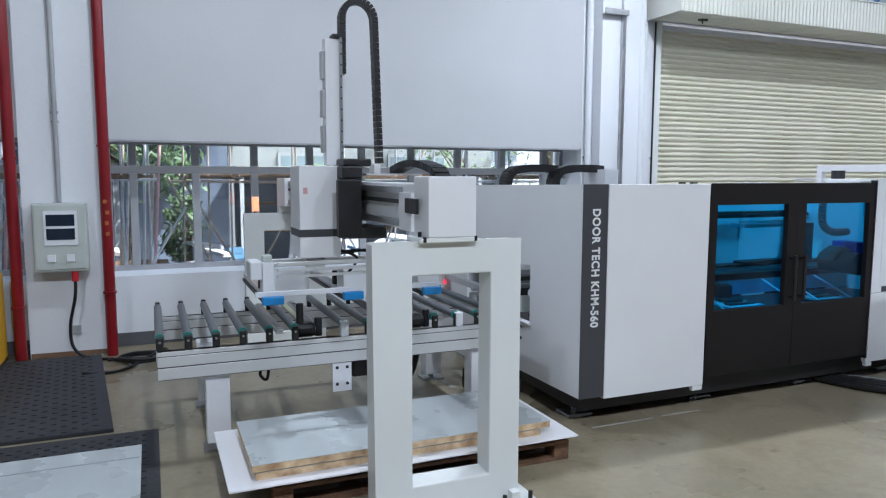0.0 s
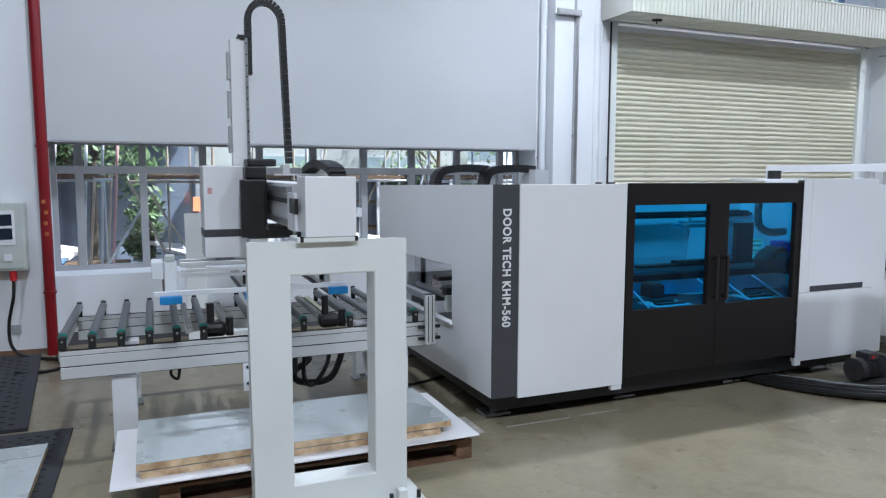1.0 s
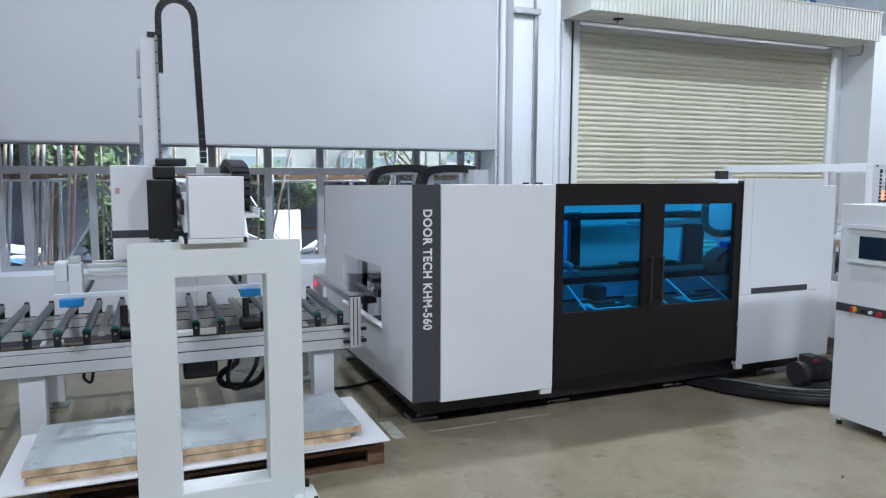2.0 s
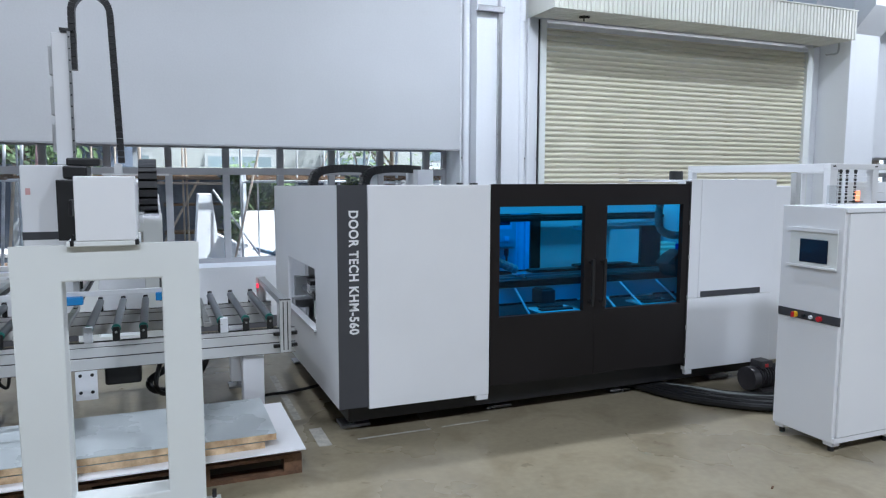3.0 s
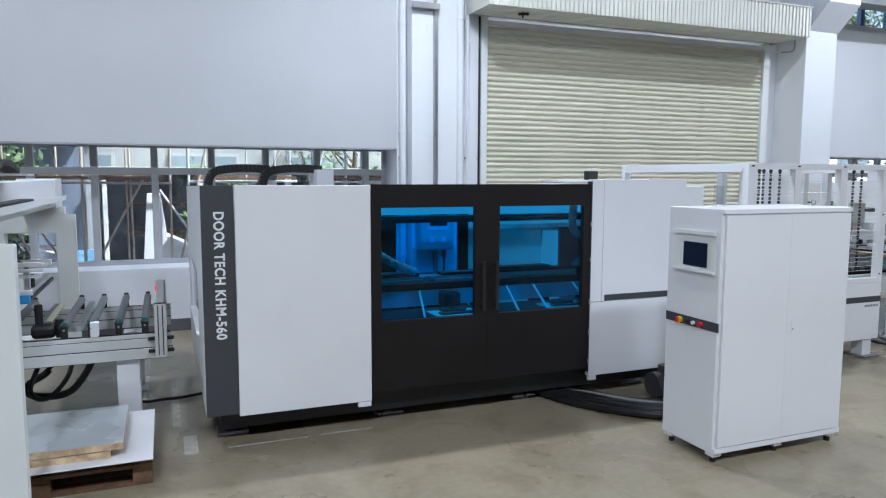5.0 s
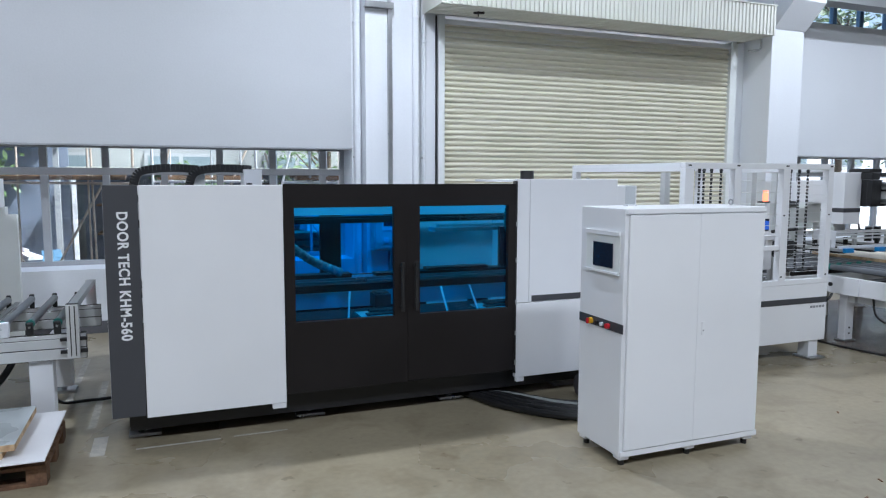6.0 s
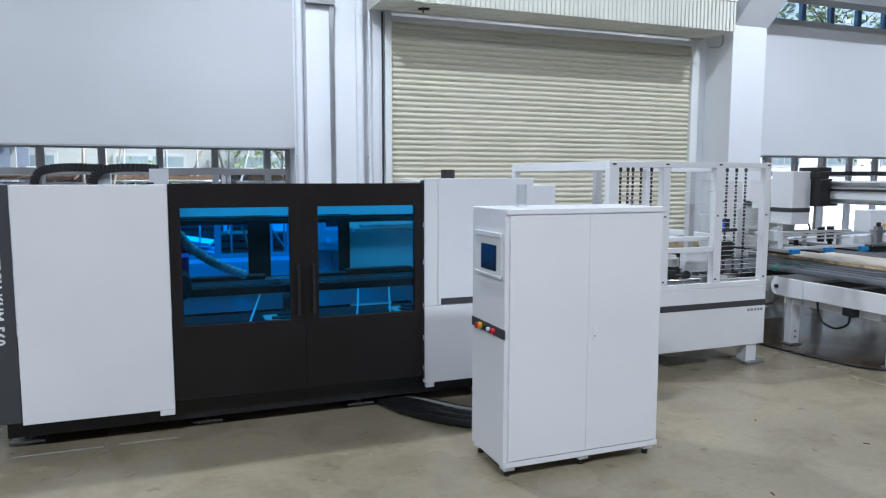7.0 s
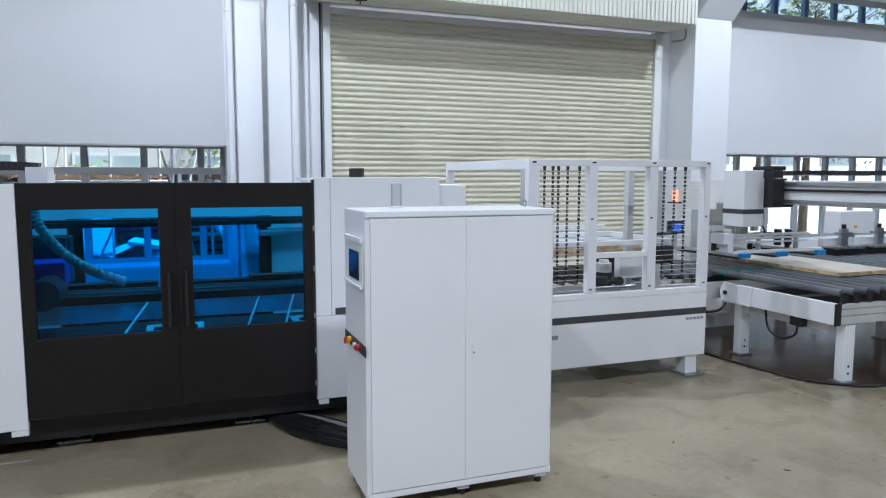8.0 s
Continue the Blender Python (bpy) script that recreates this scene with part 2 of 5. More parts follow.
def ribbon(bm, path, width, thick, across=Vector((0, 1, 0)), gap=0.0):
    """A chain of flat links along a path."""
    n = len(path)
    for i in range(n - 1):
        a, b = path[i], path[i + 1]
        way = (b - a)
        up = way.normalized().cross(across).normalized()
        cut = way * gap
        vs = []
        for q in (a + cut, b - cut):
            for s, u in ((-1, -1), (1, -1), (1, 1), (-1, 1)):
                vs.append(bm.verts.new(q + across * (s * width / 2) + up * (u * thick / 2)))
        for f in ((0, 1, 2, 3), (7, 6, 5, 4), (0, 4, 5, 1), (1, 5, 6, 2), (2, 6, 7, 3), (3, 7, 4, 0)):
            bm.faces.new([vs[k] for k in f])
    return bm


def prism(bm, outline, axis, lo, hi):
    """A flat outline pushed through along an axis ('x', 'y' or 'z')."""
    def place(u, v, w):
        return {"x": (w, u, v), "y": (u, w, v), "z": (u, v, w)}[axis]
    a = [bm.verts.new(place(u, v, lo)) for u, v in outline]
    b = [bm.verts.new(place(u, v, hi)) for u, v in outline]
    bm.faces.new(a)
    bm.faces.new(b[::-1])
    n = len(a)
    for i in range(n):
        bm.faces.new((a[i], a[(i + 1) % n], b[(i + 1) % n], b[i]))
    return bm


def lettering(name, words, size, m, mat, parent, label, fat=0.0, gap=1.0):
    """Raised writing with the built-in font."""
    cu = bpy.data.curves.new(name, "FONT")
    cu.body, cu.size, cu.extrude, cu.offset, cu.space_character = words, size, 0.0015, fat, gap
    cu.align_x, cu.align_y = "CENTER", "CENTER"
    cu.materials.append(mat)
    ob = new(name, cu)
    ob.parent = parent
    ob.matrix_basis = Matrix.Translation(-BASE[parent]) @ m
    BASE[ob] = BASE[parent]
    return tagged(ob, label)

# ---- setting ----
WALL_Y, GLASS_Y, PIER_Y = 9.0, 9.52, 8.37
SILL, HEAD = 0.84, 2.44
HALL = (-14.0, 27.0, -13.0)

ground = solo("ground", boxes((-220, 240, 9.75, 420, -0.4, -0.12)), PAVING, "pale paved yard outside the windows", "ground", kind="structure")
solo("floor", boxes((HALL[0], HALL[1], HALL[2], 9.75, -0.3, 0.0)), FLOOR, "worn sealed concrete factory floor, yellow-grey and glossy", "floor", kind="structure")
solo("ceiling", boxes((HALL[0], HALL[1], HALL[2], 9.75, 9.0, 9.2)), ROOF, "pale sheet roof high over the hall", "ceiling", kind="structure")
solo("wall_west", boxes((HALL[0] - 0.3, HALL[0], HALL[2], 9.75, 0, 9)), GREY_WALL, "plain grey painted wall", "wall", kind="structure")
solo("wall_east", boxes((HALL[1], HALL[1] + 0.3, HALL[2], 9.75, 0, 9)), GREY_WALL, "plain grey painted wall", "wall", kind="structure")
solo("wall_south", boxes((HALL[0], HALL[1], HALL[2] - 0.3, HALL[2], 0, 9)), GREY_WALL, "plain grey painted wall", "wall", kind="structure")

CLERE = 4.92
bm = boxes(
    (-14, -1.28, WALL_Y, 9.75, 0, SILL), (-14, -1.28, WALL_Y, 9.75, HEAD, CLERE),
    (-0.5, 6.02, WALL_Y, 9.75, 0, SILL),
    (14.15, 27, WALL_Y, 9.75, 0, SILL), (14.15, 27, WALL_Y, 9.75, HEAD, CLERE),
    (7.33, 13.06, WALL_Y, 9.75, 4.42, CLERE),
    (-14, 27, WALL_Y, 9.75, 6.5, 9.0),
)
wall_north = solo("wall_north", bm, PLASTER, "white plastered factory wall with window bands and piers", "wall", kind="structure")
part("wall_panel", boxes((-0.5, 6.02, WALL_Y, 9.75, HEAD, CLERE)), WALL_PANEL, wall_north, "smooth panel over the windows, greyed for its weaker light")
for x0, x1, y0 in ((-1.28, -0.5, 8.66), (6.02, 7.33, 9.0), (13.06, 14.15, 9.0)):
    part("pier_core", boxes((x0, x1, y0, 9.75, 0, 9)), PLASTER, wall_north)
part("pier", boxes((6.15, 6.475, 8.72, 8.998, 0, 9), (6.53, 6.85, 8.74, 8.998, 0, 9), bevel=0.008), PLASTER, wall_north)
part("pier", boxes((13.2, 13.92, PIER_Y, 8.998, 0, 9), bevel=0.01), PLASTER, wall_north)
bm = bmesh.new()
prism(bm, [(8.366, 4.55), (8.366, 9.0), (7.97, 9.0), (7.97, 4.95)], "x", 13.22, 13.94)
part("corbel", bm, PLASTER, wall_north, "haunched white concrete corbel")
part("crane_beam", boxes((13.3, 27, 8.16, 8.5, 5.06, 5.75), (13.3, 27, 8.05, 8.6, 5.76, 5.85)), GREY_WALL, wall_north, "grey crane runway beam along the wall")

solo("baseboard", boxes((-0.5, 6.02, WALL_Y - 0.012, WALL_Y - 0.001, 0.002, 0.16), (-14, -1.28, WALL_Y - 0.012, WALL_Y - 0.001, 0.002, 0.16), (14.15, 27, WALL_Y - 0.012, WALL_Y - 0.001, 0.002, 0.16)), SKIRT, "dark grey painted skirting band", "baseboard", kind="structure")
bm = boxes((-1.27, -0.51, 8.645, 8.658, 0.002, 0.06))
for v in bm.verts:
    v.co.z += random.uniform(-0.0, 0.02)
part("worn_base", bm, RUST, wall_north, "chipped brown edge at the foot of the pier")


def window_band(name, x0, x1, stiles, z0, z1, transom, frame_mat, label):
    """A row of glazed lights in one aluminium frame."""
    w = thing(name, (x0, GLASS_Y, z0), label, "window", kind="structure")
    y0, y1 = GLASS_Y, GLASS_Y + 0.09
    bm = boxes((x0, x1, y0, y1, z0, z0 + 0.06), (x0, x1, y0, y1, z1 - 0.03, z1 + 0.05), (x0, x0 + 0.06, y0, y1, z0 + 0.06, z1 - 0.03), (x1 - 0.06, x1, y0, y1, z0 + 0.06, z1 - 0.03))
    part("window_frame", bm, frame_mat, w)
    if transom:
        part("transom", boxes((x0 + 0.06, x1 - 0.06, y0 - 0.006, y1 + 0.006, transom - 0.045, transom + 0.05), bevel=0.006), frame_mat, w)
    for s in stiles:
        if transom:
            part("mullion", boxes((s - 0.045, s + 0.045, y0 - 0.004, y1 + 0.004, z0 + 0.06, transom - 0.045), bevel=0.005), frame_mat, w)
            part("mullion", boxes((s - 0.045, s + 0.045, y0 - 0.004, y1 + 0.004, transom + 0.05, z1 - 0.03), bevel=0.005), frame_mat, w)
        else:
            part("mullion", boxes((s - 0.05, s + 0.05, y0 - 0.004, y1 + 0.004, z0 + 0.06, z1 - 0.03), bevel=0.005), frame_mat, w)
    edges = [x0 + 0.06, *stiles, x1 - 0.06]
    for a, b in zip(edges, edges[1:]):
        for lo, hi in (((z0, transom), (transom, z1)) if transom else ((z0, z1),)):
            p = part("pane", boxes((a + 0.03, b - 0.03, y0 + 0.035, y0 + 0.041, lo + 0.04, hi - 0.03)), CLEAR, w)
            p.visible_shadow = False
    return w


window_band("window_1", -0.5, 6.02, [-0.19 + 0.736 * k for k in range(9)], SILL, HEAD, 2.095, FRAME, "grey aluminium window band looking onto a yard")
window_band("window_2", -13.9, -1.28, [-2.2 - 0.736 * k for k in range(15)], SILL, HEAD, 2.095, FRAME, "grey aluminium window band looking onto a yard")
window_band("window_3", 14.15, 26.9, [14.5 + 0.748 * k for k in range(16)], SILL, HEAD, 2.095, FRAME, "grey aluminium window band with bright daylight behind")
window_band("window_4", 14.15, 26.9, [14.5 + 0.748 * k for k in range(16)], CLERE, 6.5, None, BLUE_FRAME, "high blue-grey framed windows under the roof")
window_band("window_5", 7.33, 13.06, [7.9 + 0.748 * k for k in range(7)], CLERE, 6.5, None, BLUE_FRAME, "high blue-grey framed windows over the canopy")
window_band("window_6", -0.5, 6.02, [-0.19 + 0.736 * k for k in range(9)], CLERE, 6.5, None, BLUE_FRAME, "high blue-grey framed windows under the roof")
window_band("window_7", -13.9, -1.28, [-2.2 - 0.736 * k for k in range(15)], CLERE, 6.5, None, BLUE_FRAME, "high blue-grey framed windows under the roof")
part("drip_edge", boxes((-0.48, 6.0, WALL_Y - 0.006, WALL_Y + 0.05, HEAD - 0.022, HEAD - 0.002)), FRAME, wall_north, "thin dark metal edge over the windows")

# roller shutter, its guides and its canopy
shutter = thing("roller_shutter", (10.1, 8.93, 0), "closed beige steel roller shutter gate", "roller shutter", kind="structure")
PITCH = 0.0815
bm = bmesh.new()
prism(bm, [(9.085, 0.0), (9.065, 0.004), (9.046, 0.018), (9.037, 0.038), (9.044, 0.056), (9.06, 0.066), (9.078, 0.069), (9.085, 0.0795)], "x", 7.43, 12.92)
bmesh.ops.translate(bm, verts=bm.verts, vec=-Vector((10.1, 8.93, 0)))
slat_mesh = finish("slat", bm, SHUTTER)
for k in range(53):
    ob = new("slat", slat_mesh)
    ob.parent = shutter
    ob.location = (0, 0, 0.06 + PITCH * k)
    BASE[ob] = BASE[shutter]
part("bottom_bar", boxes((7.43, 12.92, 9.05, 9.085, 0.004, 0.058), bevel=0.004), ALU, shutter)
for x0, x1 in ((7.345, 7.45), (12.9, 13.05)):
    part("guide_rail", boxes((x0, x1, 8.985, 9.03, 0, 4.418), (x0, x0 + 0.03, 9.032, 9.12, 0, 4.418), bevel=0.004), WARM_WHITE, shutter)
part("header_rail", boxes((7.452, 12.898, 8.98, 9.03, 4.3, 4.37), bevel=0.01), PLASTER, shutter, "white rail over the slats")

canopy = thing("shutter_canopy", (10.05, 8.5, 4.39), "cream ribbed sheet-metal box canopy over the shutter gate", "canopy", kind="structure")
X0, X1, Y0, Y1, Z0, Z1 = 7.08, 13.03, 8.16, 8.98, 4.39, 4.86
out = [(X0, Y0 + 0.03)]
x = X0
while x < X1 - 0.09:
    out += [(x, Y0 + 0.022), (x + 0.006, Y0), (x + 0.052, Y0), (x + 0.058, Y0 + 0.022)]
    x += 0.075
out += [(X1, Y0 + 0.022), (X1, Y0 + 0.05), (X0, Y0 + 0.05)]
bm = bmesh.new()
prism(bm, out, "z", Z0, Z1)
part("ribbed_front", bm, CANOPY, canopy)
part("end_panel", boxes((X0, X0 + 0.02, Y0 + 0.052, Y1, Z0, Z1)), CANOPY, canopy)
part("end_panel", boxes((X1 - 0.02, X1, Y0 + 0.052, Y1, Z0, Z1)), CANOPY, canopy)
part("top_sheet", boxes((X0 - 0.02, X1 + 0.02, Y0 - 0.02, Y1, Z1 + 0.002, Z1 + 0.02)), CANOPY, canopy)
bm = bmesh.new()
prof = []
y = Y0 + 0.055
while y < Y1 - 0.2:
    prof += [(y, Z0 + 0.012), (y + 0.008, Z0 + 0.002), (y + 0.06, Z0 + 0.002), (y + 0.068, Z0 + 0.012)]
    y += 0.09
prof += [(Y1 - 0.12, Z0 + 0.012), (Y1 - 0.12, Z0 + 0.03), (Y0 + 0.055, Z0 + 0.03)]
prism(bm, prof, "x", X0 + 0.022, X1 - 0.022)
part("soffit", bm, CANOPY, canopy)
part("corner_angle", boxes((X1 - 0.03, X1 + 0.006, Y0 - 0.004, Y0 + 0.03, Z0 - 0.004, Z1 - 0.002)), CANOPY, canopy)
part("sensor", rods(((7.75, 8.45, 4.39), (7.75, 8.45, 4.31), 0.01), ((7.68, 8.45, 4.36), (7.84, 8.45, 4.375), 0.018)), BLACK, canopy, "small dark sensor under the canopy")

# pipes and conduits on the piers
def pipe(name, x, y, r, mat, label, z0=0.0, z1=9.0, clamps=(), group=""):
    p = thing(name, (x, y, z0), label, "pipe", group)
    part("tube", rods(((x, y, z0), (x, y, z1), r), seg=20), mat, p, smooth=True)
    for z in clamps:
        part("collar", rods(((x, y, z - 0.012), (x, y, z + 0.012), r + 0.012), seg=20), mat, p, smooth=True)
    part("bracket", boxes((x - r, x + r, y + r * 0.5, y + r + 0.06, z0 + 2.3, z0 + 2.33)), STEEL, p)


pipe("fire_pipe", -0.46, 8.6, 0.058, RED, "dark red painted fire-water pipe on the pier", clamps=(0.72, 2.35), group="fire-water pipes")
pipe("fire_pipe", -1.36, 8.62, 0.058, RED, "dark red painted fire-water pipe on the pier", clamps=(0.6, 2.2), group="fire-water pipes")
pipe("drain_pipe", 6.085, 8.93, 0.05, PLASTER, "white plastic rainwater pipe on the pier", clamps=(1.4, 2.68, 4.2), group="rainwater pipes")
pipe("drain_pipe", 6.91, 8.78, 0.055, PLASTER, "white plastic rainwater pipe on the pier", clamps=(1.2, 2.5, 4.3), group="rainwater pipes")
pipe("conduit", 7.1, 8.93, 0.022, PLASTER, "thin white conduit beside the shutter guide", clamps=(2.2, 3.1, 4.0))
pipe("conduit", 7.3, 8.96, 0.014, BLACK, "thin black cable in front of the shutter guide", z1=4.4)
pipe("conduit", -0.92, 8.63, 0.026, FRAME, "grey steel conduit down to the switch box", z0=1.74, clamps=(2.6, 2.7))
b = thing("pipe_bracket", (6.3, 8.55, 4.35), "grey folded steel bracket at the pier", "bracket")
part("plate", boxes((6.13, 6.54, 8.62, 8.64, 4.36, 4.44), (6.13, 6.54, 8.642, 8.719, 4.36, 4.375)), STEEL, b)
part("drop", boxes((6.47, 6.525, 8.66, 8.72, 0.02, 4.359)), STEEL, b)
b = thing("wall_stay", (13.15, 8.6, 4.2), "bent dark steel stay on the pier side", "stay")
bm = bmesh.new()
tube(bm, smooth_path([(13.19, 8.6, 4.42), (13.185, 8.6, 4.3), (13.15, 8.62, 4.24), (13.0, 8.7, 4.22)], 5), 0.016, 8)
part("bent_rod", bm, STEEL, b)

for x, z in ((-0.47, 1.72), (-0.45, 1.6), (-0.46, 1.48), (-0.455, 1.36)):
    mk = thing("pipe_marking", (x, 8.54, z), "faded yellow painted marking on the red pipe", "marking", "pipe markings")
    part("bar", boxes((x - 0.016, x + 0.02, 8.538, 8.546, z, z + 0.04)), MARK, mk)

# switch box on the pier
sb = thing("switch_box", (-0.92, 8.6, 1.0), "pale green-grey steel switch box with two dark displays and sockets", "switch box")
part("case", boxes((-1.17, -0.65, 8.46, 8.656, 0.99, 1.73), bevel=0.012), BOXGREY, sb)
part("lid", boxes((-1.15, -0.67, 8.445, 8.459, 1.02, 1.71), bevel=0.004), BOXGREY, sb)
part("display_panel", boxes((-1.06, -0.74, 8.436, 8.444, 1.28, 1.65), bevel=0.003), PLASTER, sb)
for z in (1.34, 1.49):
    part("display", boxes((-1.035, -0.765, 8.431, 8.4355, z, z + 0.12)), SCREEN, sb, "dark display")
for x in (-1.0, -0.82):
    part("socket", boxes((x - 0.04, x + 0.04, 8.43, 8.444, 1.1, 1.18), bevel=0.004), PLASTER, sb)
part("plug", rods(((-0.79, 8.5, 0.989), (-0.79, 8.5, 0.88), 0.035)), STICKER, sb, "red plug", smooth=True)
bm = bmesh.new()
tube(bm, smooth_path([(-0.79, 8.5, 0.9), (-0.8, 8.48, 0.7), (-0.86, 8.5, 0.4), (-0.84, 8.48, 0.15), (-0.7, 8.45, 0.03), (-0.45, 8.3, 0.025), (-0.3, 8.15, 0.025)], 6), 0.017, 8)
part("cable", bm, RUBBER, sb, "black cable running down to the floor", smooth=True)
so = thing("wall_socket", (-0.8, 8.65, 0.3), "small grey wall socket on the pier", "socket")
part("plate", boxes((-0.87, -0.77, 8.642, 8.657, 0.26, 0.36), bevel=0.004), FRAME, so)

yc = thing("yellow_cabinet", (-1.9, 8.3, 0), "bright yellow steel cabinet against the wall", "cabinet")
part("body", boxes((-2.6, -1.5, 8.1, 8.7, 0.06, 0.98), bevel=0.01), YELLOW, yc)
part("door", boxes((-2.58, -1.52, 8.085, 8.099, 0.1, 0.95), bevel=0.004), YELLOW, yc)
part("plinth", boxes((-2.58, -1.52, 8.12, 8.68, 0, 0.059)), BLACK, yc)

# ---- yard outside ----
def scaffold(x0, x1, y, label, mat, seed, h=4.2):
    """Uprights, a plank deck just over eye height, cross bars and slanting braces."""
    r = random.Random(seed)
    s = thing("scaffold", ((x0 + x1) / 2, y, -0.12), label, "scaffold", "scaffolds in the yard")
    n = max(2, int((x1 - x0) / 0.42))
    for k in range(n + 1):
        x = x0 + (x1 - x0) * k / n + r.uniform(-0.2, 0.2)
        part("standard", rods(((x, y, -0.12), (x + r.uniform(-0.05, 0.05), y + r.uniform(-0.1, 0.1), h), r.uniform(0.014, 0.026)), seg=8), mat, s)
    for z in (1.93, 3.1):
        part("ledger", rods(((x0, y - 0.05, z), (x1, y - 0.05, z + r.uniform(-0.05, 0.05)), 0.022), seg=8), mat, s)
    for k in range(n // 2 + 1):
        a = x0 + (x1 - x0) * r.random()
        b = a + r.choice((-1, 1)) * r.uniform(0.5, 1.3)
        part("brace", rods(((a, y + 0.06, -0.1), (b, y + 0.06, r.uniform(1.5, 2.9)), 0.02), seg=8), BAMBOO if k % 2 else mat, s)
    for k in range(3):
        part("deck_plank", boxes((x0 + r.uniform(0, 0.3), x1 - r.uniform(0, 0.3), y - 0.3 + 0.25 * k, y - 0.08 + 0.25 * k, 1.97 + 0.02 * k, 2.01 + 0.02 * k)), RUST, s)


def bush(x, y, r0, h, seed, label, trunk=0.0, count=1500, leaf=0.06):
    """A tree or shrub: trunk, limbs and many small leaves in uneven clumps."""
    r = random.Random(seed)
    t = thing("tree", (x, y, -0.12), label, "tree", "trees in the yard")
    bm = bmesh.new()
    top = trunk + h * 0.55
    rod(bm, (x, y, -0.12), (x + 0.1, y, top), 0.06 + 0.02 * h, 8, 0.03)
    clumps = []
    for k in range(11):
        a, e = r.uniform(0, 6.28), r.uniform(0.15, 1.0)
        c = Vector((x + math.cos(a) * r0 * r.uniform(0.3, 0.9), y + math.sin(a) * r0 * r.uniform(0.3, 0.9), trunk + h * e))
        clumps.append((c, r.uniform(0.25, 0.5) * r0))
        rod(bm, (x + 0.05, y, max(0, trunk + h * e * 0.5)), c, 0.03, 6, 0.008)
    part("trunk", bm, BARK, t)
    vs, fs = [], []
    for k in range(count):
        c, s = clumps[r.randrange(len(clumps))]
        d = Vector((r.gauss(0, 1), r.gauss(0, 1), r.gauss(0, 0.8)))
        q = c + d * s * 0.55
        u = Vector((r.gauss(0, 1), r.gauss(0, 1), r.gauss(0, 1))).normalized()
        w = u.orthogonal().normalized()
        l = leaf * r.uniform(0.6, 1.6)
        i = len(vs)
        vs += [q - u * l, q + w * l * 0.45, q + u * l, q - w * l * 0.45]
        fs.append((i, i + 1, i + 2, i + 3))
    me = bpy.data.meshes.new("crown")
    me.from_pydata([v - BASE[t] for v in vs], [], fs)
    me.materials.append(LEAF)
    ob = new("crown", me)
    ob.parent = t
    BASE[ob] = BASE[t]


scaffold(-3.6, 0.1, 11.4, "leaning steel scaffold poles with a plank deck in the yard", POLE, 1)
scaffold(0.3, 3.0, 12.2, "bamboo scaffold poles tied in the yard", BAMBOO, 2)
scaffold(3.3, 5.2, 12.6, "steel scaffold poles with braces in the yard", POLE, 9)
scaffold(5.4, 8.6, 11.6, "steel scaffold poles with braces in the yard", POLE, 3)
bush(3.9, 15.2, 0.75, 2.1, 4, "sunlit green leafy shrub in the yard", 0.1, 2600, 0.05)
bush(0.55, 13.3, 0.45, 1.7, 6, "green leafy shrub in the yard", 0.1, 1300, 0.05)
bush(-0.4, 13.9, 1.2, 1.7, 12, "green leafy tree in the yard", 1.75, 2600, 0.07)
bush(-5.2, 14.5, 1.6, 3.6, 7, "green leafy tree in the yard", 0.6, 2500)
bush(7.0, 15.5, 1.8, 4.0, 8, "green leafy tree in the yard", 0.8, 2500)
for k, (x, y) in enumerate(((16.4, 14.5), (19.2, 15.2), (22.5, 14.6))):
    bush(x, y, 2.3, 4.2, 50 + k, "tall leafy tree reaching over the high windows", 4.4, 2600, 0.11)
for k, (x, y) in enumerate(((11.5, 19), (18.5, 22), (27, 21), (36, 22))):
    bush(x, y, 2.6, 5.5, 20 + k, "tall pale-lit tree behind the hall", 2.2, 1100, 0.12)


def yard_machine(x, y, w, d, h, mat, label):
    m = thing("covered_machine", (x, y, -0.12), label, "machine", "machines in the yard")
    bm = bmesh.new()
    prism(bm, [(x - w / 2, -0.12), (x + w / 2, -0.12), (x + w / 2, h * 0.45), (x + w * 0.1, h * 0.55), (x, h), (x - w * 0.25, h), (x - w * 0.35, h * 0.3)], "y", y, y + d)
    part("cover", bm, mat, m)
    part("strap", boxes((x - w / 2 - 0.01, x + w / 2 + 0.01, y - 0.012, y - 0.002, 0.22, 0.3)), BLUE, m)


yard_machine(2.8, 13.1, 0.9, 0.7, 1.7, PAPER, "white wrapped machine standing in the yard")
yard_machine(-1.4, 12.6, 1.3, 0.8, 1.3, TARP, "machine under a blue tarpaulin in the yard")
yard_machine(6.4, 12.8, 1.2, 0.8, 1.5, PAPER, "white wrapped machine in the yard")
for x, y, n in ((-0.6, 12.4, 5), (5.9, 12.3, 8)):
    st = thing("board_stack", (x, y, -0.12), "stack of brown timber boards in the yard", "board stack", "board stacks in the yard")
    for k in range(n):
        part("board", boxes((x - 0.8 + random.uniform(-.05, .05), x + 0.8 + random.uniform(-.05, .05), y, y + 0.9, -0.12 + 0.14 * k, -0.02 + 0.14 * k)), RUST, st)

